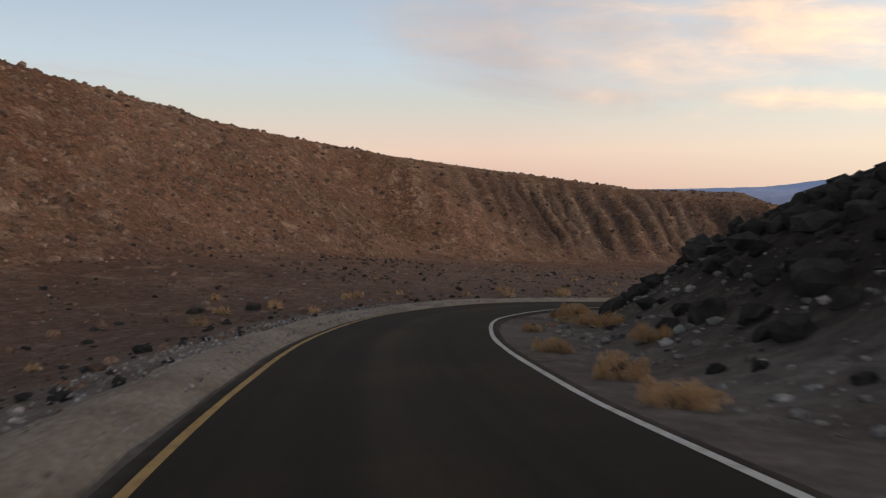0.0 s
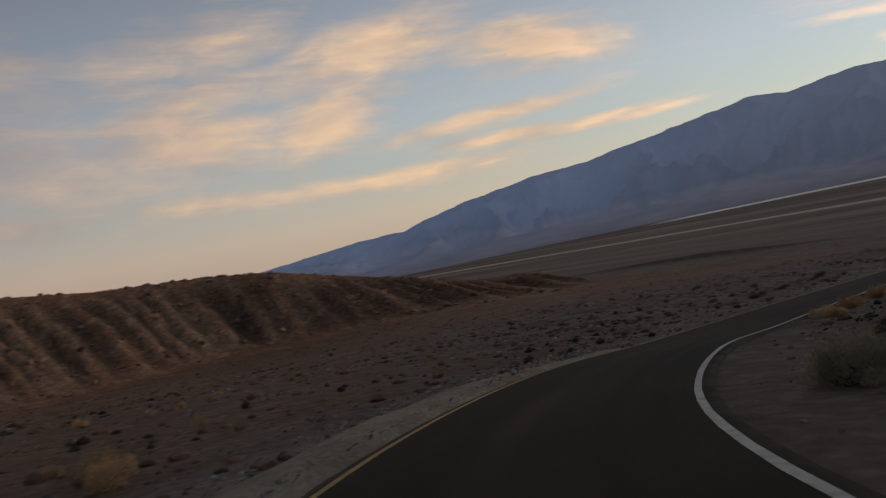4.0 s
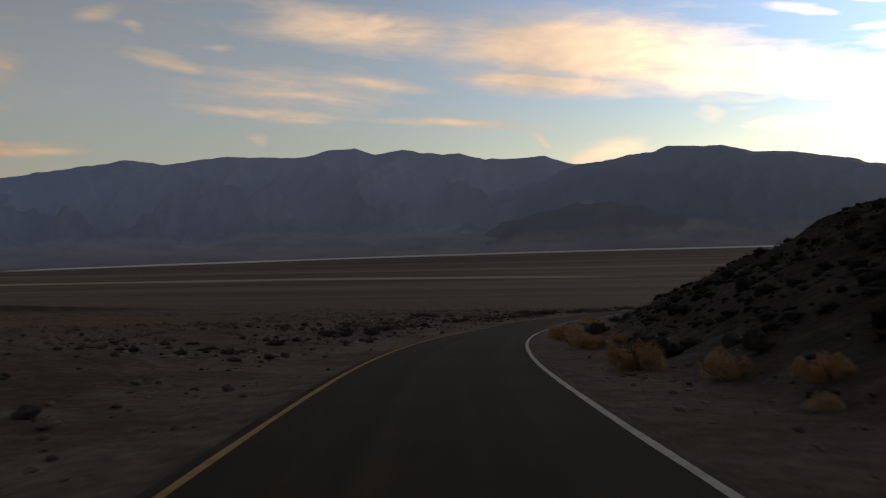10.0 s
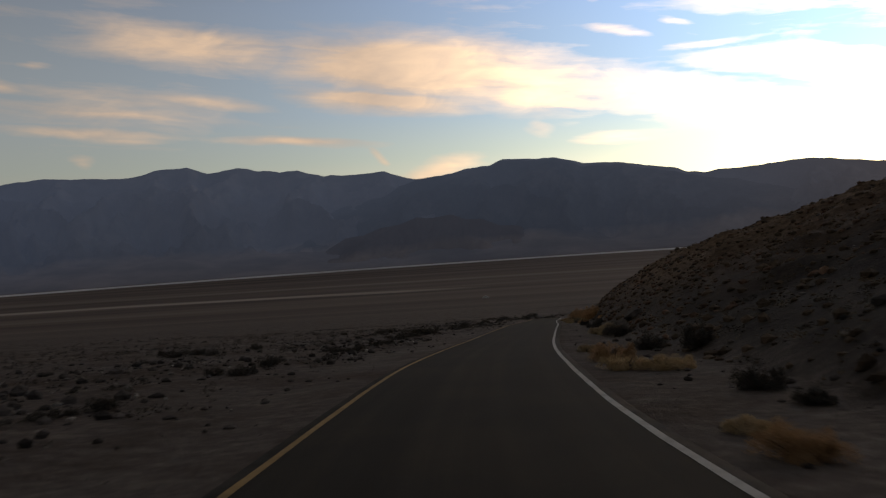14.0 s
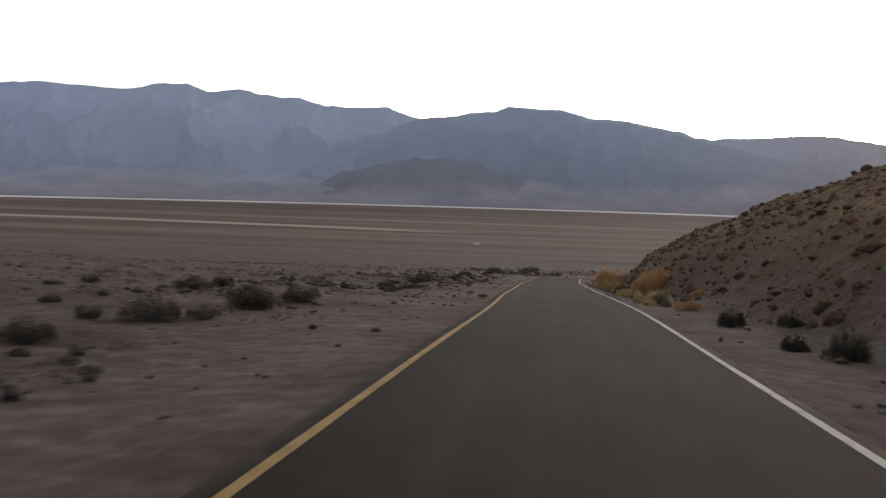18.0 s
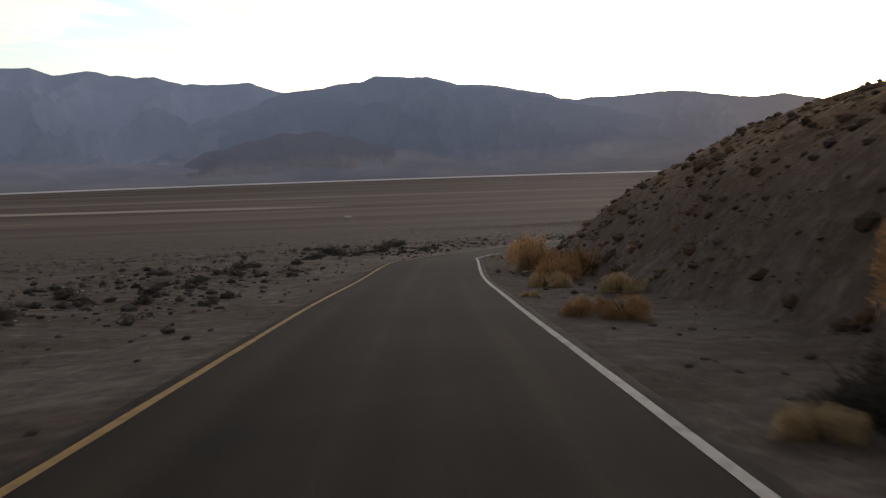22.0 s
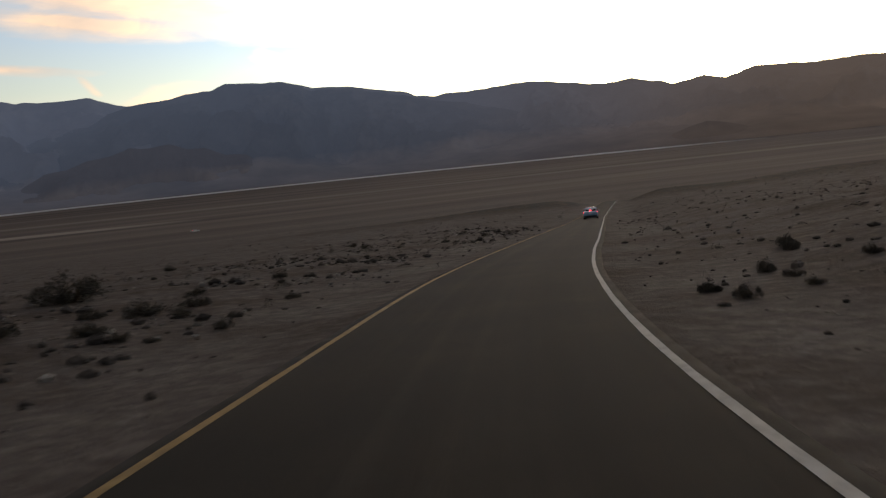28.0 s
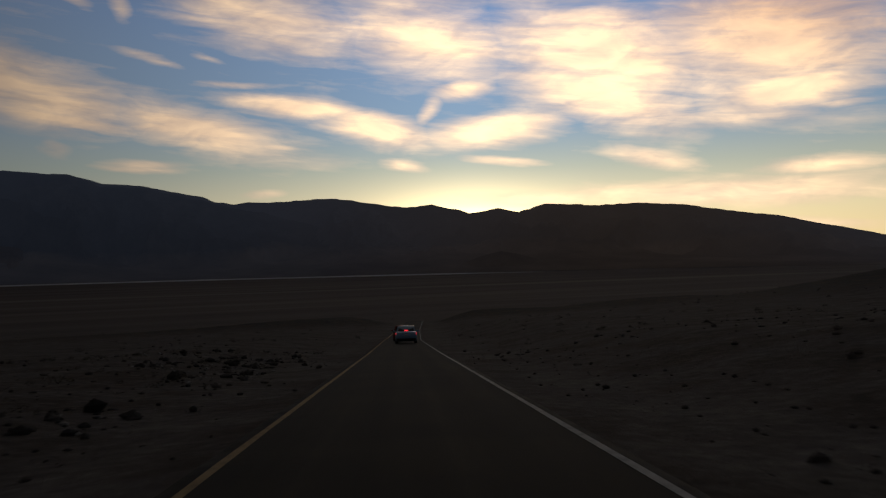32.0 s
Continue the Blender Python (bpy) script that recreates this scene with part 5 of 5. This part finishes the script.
LAST = len(CENTRE) - 1
off_road = lambda gap: (lambda x, y: road_gap(x, y) > gap)
in_wash = lambda x, y: (road_gap(x, y) > 3.4) & ~on_hill(x, y)
scatter("shoulder_gravel", strewn(2600, 1, beside(2.7, 6.0, 0.03, 0.20, 10, 120), off_road(2.75)), ROCK_PALE, "pale broken stones along the road shoulder", "gravel", seed=1)
scatter("fan_stones", strewn(8500, 2, beside(3.2, 26.0, 0.04, 0.34, 60, LAST - 60), off_road(3.1)), ROCK_FAN, "grey-brown stones strewn over the fan", "stones", seed=2)
scatter("verge_stones", strewn(3600, 15, beside(2.75, 7.5, 0.02, 0.16, 64, LAST - 60), off_road(2.7)), ROCK_FAN, "small grey-brown stones along the road verge", "gravel", seed=15)
scatter("bend_rubble", strewn(700, 16, patch_of(30, 66, -107, -97, 0.06, 0.28), lambda x, y: (road_gap(x, y) > 3.5) & (road_gap(x, y) < 7.5)), ROCK_PALE, "grey broken rubble at the inside of the bend", "rubble", seed=16)
clumped = lambda gap: (lambda x, y: (road_gap(x, y) > gap) & (lattice(x / 5.0, y / 5.0, 91) > 0.5))
scatter("fan_rubble", strewn(2600, 28, beside(5.0, 13.0, 0.10, 0.5, 84, LAST - 70, (-1, -1)), clumped(4.8)), ROCK_FAN, "grey-brown rubble in a band along the fan", "rubble", seed=28)
scatter("fan_pale_rubble", strewn(1100, 29, beside(5.0, 13.0, 0.06, 0.26, 84, LAST - 70, (-1, -1)), clumped(4.8)), ROCK_PALE, "pale stones among the dark rubble of the fan", "rubble", seed=29)
scatter("fan_pale_stones", strewn(1800, 14, beside(3.2, 22.0, 0.03, 0.22, 60, LAST - 60), off_road(3.1)), ROCK_PALE, "pale stones strewn over the fan", "stones", seed=14)
scatter("wash_stones", strewn(6000, 3, patch_of(-60, 66, -140, -50, 0.08, 0.46), in_wash), ROCK_BROWN, "brown stones in the dry wash", "stones", seed=3)
scatter("wash_pale_stones", strewn(1500, 13, patch_of(-50, 66, -140, -60, 0.06, 0.25), in_wash), ROCK_PALE, "pale stones in the dry wash", "stones", seed=13)
scatter("wash_dark_stones", strewn(1800, 17, patch_of(-40, 64, -136, -60, 0.07, 0.42), lambda x, y: in_wash(x, y) & (lattice(x / 6.0, y / 6.0, 95) > 0.5)), ROCK_DARK, "dark rocks strewn over the dry wash", "stones", seed=17)
scatter("terrace_stones", strewn(8000, 4, patch_of(-135, 60, -178, -20, 0.18, 1.1), on_terrace), ROCK_BROWN, "brown rocks strewn over the terrace slope", "stones", seed=4)
scatter("hill_stones", strewn(5000, 5, patch_of(8, 85, -106, 0, 0.12, 0.6), lambda x, y: on_hill(x, y) & (road_gap(x, y) > 4.4)), ROCK_DARK, "dark broken rock over the hillside", "stones", seed=5)
scatter("terrace_boulders", strewn(6500, 24, lambda r, n: (r.uniform(-48, 62, n), r.uniform(-180, -110, n), 0.22 + 0.85 * r.rand(n) ** 3), lambda x, y: on_terrace(x, y) & (lattice(x / 7.0, y / 7.0, 93) > 0.4)), ROCK_BROWN, "reddish brown boulders thick over the near terrace slope", "stones", seed=24)
scatter("hill_rubble", strewn(5200, 25, lambda r, n: (r.uniform(24, 86, n), r.uniform(-106, -74, n), 0.22 + 0.8 * r.rand(n) ** 2.5), lambda x, y: on_hill(x, y) & (road_gap(x, y) > 6.6)), ROCK_DARK, "black volcanic rubble heaped over the hillside", "stones", seed=25)
scatter("slope_rocks", strewn(3800, 27, lambda r, n: (r.uniform(6, 44, n), r.uniform(8, 124, n), 0.10 + 0.42 * r.rand(n) ** 3), lambda x, y: on_hill(x, y) & (road_gap(x, y) > 4.8)), ROCK_BROWN, "brown and tan rocks lying over the lower hillside", "stones", seed=27)
scatter("hillside_rubble", strewn(5500, 26, lambda r, n: (r.uniform(7, 48, n), r.uniform(-84, -6, n), 0.14 + 0.55 * r.rand(n) ** 3), lambda x, y: on_hill(x, y) & (road_gap(x, y) > 6.2)), ROCK_DARK, "dark rubble strewn thick over the hillside", "stones", seed=26)
scatter("lower_hill_stones", strewn(14000, 6, patch_of(5, 48, -12, 126, 0.05, 0.5), lambda x, y: on_hill(x, y) & (road_gap(x, y) > 4.0)), ROCK_HILL, "brown broken rock over the lower hillside", "stones", seed=6)


def scrub_patch(name, rows, material, label, seed):
    """Low scrub too thick to count, as one sheet of separate tufts."""
    rnd = np.random.RandomState(seed)
    shapes = [np.array([p[:] for p in clump(k + 300, 60, 0.5, 0.5, 0.0, 0.05, 0.9)[0]]) for k in range(5)]
    faces_of = clump(300, 60, 0.5, 0.5, 0.0, 0.05, 0.9)[1]
    verts, faces, start = [], [], 0
    for x, y, size in rows:
        u = shapes[rnd.randint(5)] * size
        a = rnd.uniform(0, 6.283)
        verts.append(np.stack([u[:, 0] * math.cos(a) - u[:, 1] * math.sin(a) + x, u[:, 0] * math.sin(a) + u[:, 1] * math.cos(a) + y, u[:, 2] + level(x, y)], 1))
        faces.extend([[i + start for i in q] for q in faces_of])
        start += len(u)
    return tagged(mesh_object(name, np.concatenate(verts), faces, material), label, "scrub", kind="stuff")


scrub_patch("fan_scrub", strewn(2200, 21, beside(5.0, 24.0, 0.16, 0.62, 96, LAST - 70, (-1, -1)), off_road(4.6)), SCRUB_GREY, "low grey scrub on the gravel fan", 21)
scrub_patch("hill_scrub", strewn(5200, 22, patch_of(6, 45, -20, 122, 0.15, 0.5), lambda x, y: on_hill(x, y) & (road_gap(x, y) > 5.5)), SCRUB_BROWN, "low brown scrub over the stony hillside", 22)

scrub_patch("dark_hill_scrub", strewn(1500, 23, patch_of(7, 44, -82, 6, 0.2, 0.6), lambda x, y: on_hill(x, y) & (road_gap(x, y) > 5.6)), SHRUB_DARK, "low blackish scrub between the hillside rocks", 23)

# pale gravel windrow along the outside of the bend
rnd = np.random.RandomState(9)
verts, offsets = [], (-2.28, -2.48, -2.75, -3.05, -3.4, -3.85)
run = [k for k in range(len(CENTRE)) if CENTRE[k, 1] < -84]
for k in run:
    fade = min(1.0, (run[-1] - k) / 10)
    for o, h in zip(offsets, (-0.10, 0.02, 0.09, 0.11, 0.04, -0.14)):
        x, y = CENTRE[k, :2] + side_way[k] * (o + (0 if o == offsets[0] else rnd.uniform(-0.12, 0.12)))
        verts.append((x, y, CENTRE[k, 2] + h * fade + rnd.uniform(-0.025, 0.025) - 0.10 * (1 - fade)))
tagged(mesh_object("gravel_windrow", verts, sheet_faces(len(run), len(offsets)), GRAVEL, smooth=True), "pale grey gravel bank along the outside of the bend", "gravel", kind="stuff")
rows = []
for _ in range(6500):
    k = run[rnd.randint(len(run) - 1)]
    o = -2.42 - 1.7 * rnd.rand()
    c = CENTRE[k] + (CENTRE[k + 1] - CENTRE[k]) * rnd.rand()
    rows.append((c[0] + side_way[k][0] * o, c[1] + side_way[k][1] * o, c[2] + 0.02, 0.022 + 0.09 * rnd.rand() ** 3))
verts, faces, start = [], [], 0
for x, y, z, size in rows:
    v, f = STONES[rnd.randint(len(STONES))]
    a = rnd.uniform(0, 6.283)
    u = v * size
    verts.append(np.stack([u[:, 0] * math.cos(a) - u[:, 1] * math.sin(a) + x, u[:, 0] * math.sin(a) + u[:, 1] * math.cos(a) + y, u[:, 2] + z + 0.03], 1))
    faces.extend([[i + start for i in q] for q in f])
    start += len(v)
tagged(mesh_object("windrow_stones", np.concatenate(verts), faces, ROCK_PALE), "pale broken stones lying on the gravel bank", "gravel", kind="stuff")

# ================= vehicles standing on the road =================
GLASS = plain("dark_car_glass", (0.012, 0.014, 0.016), 0.06, 0.0, 0.4)
RUBBER = plain("tyre_rubber", (0.018, 0.018, 0.018), 0.85)
ALLOY = plain("alloy_rim", (0.42, 0.42, 0.43), 0.35, 0.9)
TRIM = plain("black_trim", (0.02, 0.02, 0.022), 0.6)
CHROME = plain("chrome_trim", (0.6, 0.6, 0.6), 0.15, 1.0)
PLATE = plain("plate_white", (0.6, 0.6, 0.58), 0.5)
INK = plain("plate_bars", (0.05, 0.06, 0.12), 0.6)
TAIL = plain("lit_tail_lamp", (1.0, 0.025, 0.04), 0.25, 0.0, 0.0, 20.0)
LAMP_GLASS = plain("headlamp_glass", (0.5, 0.52, 0.54), 0.1)


def loft(stations, material, name, parent, label=""):
    """A closed skin through rings of (x, z) points at places along y."""
    bm = bmesh.new()
    rings = [[bm.verts.new((x, y, z)) for x, z in ring] for y, ring in stations]
    for a, b in zip(rings[:-1], rings[1:]):
        for i in range(len(a)):
            j = (i + 1) % len(a)
            bm.faces.new((a[i], a[j], b[j], b[i]))
    bm.faces.new(rings[0][::-1])
    bm.faces.new(rings[-1])
    bmesh.ops.recalc_face_normals(bm, faces=bm.faces)
    ob = part(name, bm, material, parent, label)
    ob.data.polygons.foreach_set("use_smooth", np.ones(len(ob.data.polygons), bool))
    ob.data.set_sharp_from_angle(angle=radians(38))
    return ob


def slab(name, corners, depth, material, parent, label=""):
    """A thin four-cornered panel with thickness along its normal."""
    bm = bmesh.new()
    c = [Vector(p) for p in corners]
    way = (c[1] - c[0]).cross(c[2] - c[0]).normalized() * depth
    lo, hi = [bm.verts.new(p - way) for p in c], [bm.verts.new(p + way * 0.3) for p in c]
    bm.faces.new(lo[::-1])
    bm.faces.new(hi)
    for i in range(4):
        j = (i + 1) % 4
        bm.faces.new((lo[i], lo[j], hi[j], hi[i]))
    bmesh.ops.bevel(bm, geom=bm.edges[:], offset=min(0.012, depth * 0.4), segments=1, affect="EDGES")
    return part(name, bm, material, parent, label)


def disc_ring(name, radius, width, inner, material, parent):
    """A tyre or rim: a turned profile round the x axis."""
    bm = bmesh.new()
    profile = [(-width / 2, inner), (-width / 2, radius * 0.93), (-width * 0.36, radius), (width * 0.36, radius), (width / 2, radius * 0.93), (width / 2, inner)]
    rings = []
    for k in range(28):
        a = 2 * math.pi * k / 28
        rings.append([bm.verts.new((x, math.cos(a) * r, math.sin(a) * r)) for x, r in profile])
    for k in range(28):
        a, b = rings[k], rings[(k + 1) % 28]
        for i in range(len(profile)):
            j = (i + 1) % len(profile)
            bm.faces.new((a[i], a[j], b[j], b[i]))
    return part(name, bm, material, parent)


def spoked_rim(radius, width, parent):
    bm = bmesh.new()
    for k in range(5):
        m = Matrix.Rotation(2 * math.pi * k / 5, 4, "X")
        bmesh.ops.create_cube(bm, size=1.0, matrix=m @ Matrix.Translation((0, 0, radius * 0.5)) @ Matrix.Diagonal((width * 0.25, 0.06, radius, 1)))
    bmesh.ops.create_cone(bm, cap_ends=True, segments=16, radius1=0.07, radius2=0.06, depth=width * 0.35, matrix=Matrix.Rotation(math.pi / 2, 4, "Y"))
    bmesh.ops.create_cone(bm, cap_ends=False, segments=24, radius1=radius, radius2=radius * 0.97, depth=width * 0.7, matrix=Matrix.Rotation(math.pi / 2, 4, "Y"))
    return part("rim", bm, ALLOY, parent, "spoked alloy rim")


def vehicle(name, paint, label, category, length, width, height, belt, deck, rake, lit=True):
    """A passenger car facing +y: deck is where the tail meets the rear window, rake how far its glass leans."""
    car = new(name)
    h, L = width / 2, length / 2

    def ring(w_, lo, hi, crown):
        side = [(-w_ * 0.9, lo), (-w_, lo + 0.12), (-w_, lo + (hi - lo) * 0.55), (-w_ * 0.965, hi - 0.05), (-w_ * 0.86, hi)]
        return side + [(0, hi + crown)] + [(-x, z) for x, z in side[::-1]] + [(0, lo)]

    stations = [(-L, ring(h * 0.82, 0.42, belt - 0.13, 0.0)), (-L + 0.05, ring(h * 0.92, 0.28, belt - 0.03, 0.01)), (-L + 0.25, ring(h * 0.97, 0.2, belt + 0.03, 0.015)), (-L + deck, ring(h, 0.18, belt, 0.02)),
                (0.0, ring(h, 0.18, belt - 0.03, 0.02)), (L * 0.42, ring(h, 0.18, belt - 0.05, 0.03)), (L * 0.75, ring(h * 0.97, 0.19, belt - 0.14, 0.04)), (L - 0.18, ring(h * 0.92, 0.22, belt - 0.25, 0.03)), (L, ring(h * 0.78, 0.32, belt - 0.38, 0.0))]
    loft(stations, paint, "body", car)
    # cabin: painted frame with glass set into it
    r0, r1 = -L + deck - 0.05, -L + deck + rake
    f1, f0 = L * 0.12, L * 0.44
    wb, wt, zt = h * 0.88, h * 0.70, height

    def hoop(w_, z):
        return [(-w_, belt - 0.08), (-w_ * (1 - 0.05), (belt + z) / 2), (-w_ * 0.9 if z > belt + 0.2 else -w_, z - 0.03), (-w_ * 0.7, z), (0, z + 0.02), (w_ * 0.7, z), (w_ * 0.9 if z > belt + 0.2 else w_, z - 0.03), (w_ * (1 - 0.05), (belt + z) / 2), (w_, belt - 0.08)]

    loft([(r0, hoop(wb, belt)), (r1, hoop(wb * 0.95, zt - 0.02)), ((r1 + f1) / 2, hoop(wb * 0.96, zt)), (f1, hoop(wb * 0.95, zt - 0.03)), (f0, hoop(wb, belt - 0.03))], paint, "roof", car)
    zb = belt + 0.04
    slab("rear_window", [(-wb * 0.86, r0 + 0.03, zb), (wb * 0.86, r0 + 0.03, zb), (wb * 0.74, r1 - 0.06, zt - 0.08), (-wb * 0.74, r1 - 0.06, zt - 0.08)], 0.02, GLASS, car, "dark rear window")
    slab("windscreen", [(wb * 0.86, f0 - 0.03, zb), (-wb * 0.86, f0 - 0.03, zb), (-wb * 0.74, f1 + 0.06, zt - 0.08), (wb * 0.74, f1 + 0.06, zt - 0.08)], 0.02, GLASS, car, "dark windscreen")
    mid = (r1 + f1) / 2 + 0.1
    for s in (-1, 1):
        for a, b, c_, e in ((r0 + 0.28, mid - 0.04, mid - 0.04, r1 + 0.06), (mid + 0.04, f0 - 0.3, f1 - 0.06, mid + 0.04)):
            pane = [(s * wb * 1.0, a, zb + 0.02), (s * wb * 1.0, b, zb + 0.02), (s * wb * 0.90, c_, zt - 0.10), (s * wb * 0.90, e, zt - 0.10)]
            slab("side_window", pane if s > 0 else pane[::-1], 0.015, GLASS, car, "dark side window")
        slab("door_handle", [(s * h * 1.01, mid + 0.25, belt - 0.14), (s * h * 1.01, mid + 0.45, belt - 0.14), (s * h * 1.01, mid + 0.45, belt - 0.11), (s * h * 1.01, mid + 0.25, belt - 0.11)], 0.02, CHROME, car)
        bm = bmesh.new()
        bmesh.ops.create_uvsphere(bm, u_segments=12, v_segments=8, radius=0.5, matrix=Matrix.Translation((s * (h + 0.10), f0 - 0.42, belt + 0.05)) @ Matrix.Diagonal((0.24, 0.13, 0.16, 1)))
        part("door_mirror", bm, paint, car, "door mirror in body colour")
        slab("tail_light", [(s * h * 0.52, -L + 0.035, belt - 0.20), (s * h * 0.93, -L + 0.09, belt - 0.20), (s * h * 0.94, -L + 0.085, belt - 0.06), (s * h * 0.60, -L + 0.03, belt - 0.07)][::s], 0.03, TAIL if lit else TRIM, car, "lit red tail light")
        slab("headlight", [(s * h * 0.5, L - 0.06, belt - 0.34), (s * h * 0.88, L - 0.2, belt - 0.32), (s * h * 0.9, L - 0.24, belt - 0.22), (s * h * 0.5, L - 0.1, belt - 0.26)][::-s], 0.03, LAMP_GLASS, car, "clear headlight")
        for y in (-L * 0.58, L * 0.60):
            radius = 0.33
            wheel = new("wheel")
            wheel.parent = car
            wheel.matrix_basis = pose(s * (h - 0.11), y, radius - 0.005)
            disc_ring("tyre", radius, 0.22, radius * 0.66, RUBBER, wheel)
            spoked_rim(radius * 0.66, 0.22, wheel)
    slab("brake_light", [(-0.16, r0 + 0.10, zb + 0.07), (0.16, r0 + 0.10, zb + 0.07), (0.15, r0 + 0.14, zb + 0.12), (-0.15, r0 + 0.14, zb + 0.12)], 0.02, TAIL, car, "lit high brake light")
    slab("rear_bumper", [(-h * 0.86, -L + 0.02, 0.27), (h * 0.86, -L + 0.02, 0.27), (h * 0.88, -L - 0.015, 0.42), (-h * 0.88, -L - 0.015, 0.42)], 0.05, TRIM, car, "black lower rear bumper")
    slab("chrome_strip", [(-0.45, -L - 0.005, belt - 0.17), (0.45, -L - 0.005, belt - 0.17), (0.45, -L + 0.01, belt - 0.14), (-0.45, -L + 0.01, belt - 0.14)], 0.02, CHROME, car)
    plate = slab("licence_plate", [(-0.16, -L - 0.012, belt - 0.34), (0.16, -L - 0.012, belt - 0.34), (0.16, -L - 0.002, belt - 0.20), (-0.16, -L - 0.002, belt - 0.20)], 0.012, PLATE, car, "white licence plate with dark bars")
    slab("plate_bar", [(-0.12, -L - 0.021, belt - 0.30), (0.12, -L - 0.021, belt - 0.30), (0.12, -L - 0.014, belt - 0.24), (-0.12, -L - 0.014, belt - 0.24)], 0.004, INK, plate)
    return tagged(car, label, category)


def stand(car, x, y, z, heading, slope):
    """heading: degrees clockwise from +y; slope: degrees nose-down."""
    car.matrix_basis = pose(x, y, z) @ pose(0, 0, 0, 0, 0, -heading) @ pose(0, 0, 0, -slope)


def road_place(far):
    """A place on the road by distance from its 32 s point, with heading and slope."""
    run = np.concatenate([[0], np.cumsum(np.linalg.norm(np.diff(CENTRE[:, :2], axis=0), axis=1))])
    start = int(np.hypot(CENTRE[:, 0] - 24.2, CENTRE[:, 1] - 156.7).argmin())
    k = int(np.searchsorted(run, run[start] + far))
    k = min(k, len(CENTRE) - 3)
    dx, dy, dz = CENTRE[k + 2] - CENTRE[k - 2]
    return (*CENTRE[k], math.degrees(math.atan2(dx, dy)), -math.degrees(math.atan2(dz, math.hypot(dx, dy))))


PAINT_BLUE = plain("pale_blue_metallic", (0.25, 0.40, 0.58), 0.28, 0.35, 0.9)
PAINT_RED = plain("red_paint", (0.28, 0.02, 0.015), 0.3, 0.0, 0.8)
PAINT_WHITE = plain("white_paint", (0.7, 0.7, 0.68), 0.35, 0.0, 0.6)
sedan = vehicle("car", PAINT_BLUE, "pale blue metallic saloon with lit tail lights on the road", "car", 4.82, 1.83, 1.47, 0.95, 0.75, 0.75)
x, y, z, turn, down = road_place(66)
stand(sedan, x + 0.35, y, z + 0.02, turn, down)
suv = vehicle("car", PAINT_RED, "small red estate car with lit tail lights far down the road", "car", 4.4, 1.78, 1.52, 0.98, 0.24, 0.35)
x, y, z, turn, down = road_place(82)
stand(suv, x, y, z + 0.02, turn, down)
far_car = vehicle("car", PAINT_WHITE, "white saloon crossing the distant valley floor", "car", 4.8, 1.85, 1.5, 0.95, 0.75, 0.75, False)
stand(far_car, -18.0, 640.0, level(-18.0, 640.0) + 0.03, 80, 0)
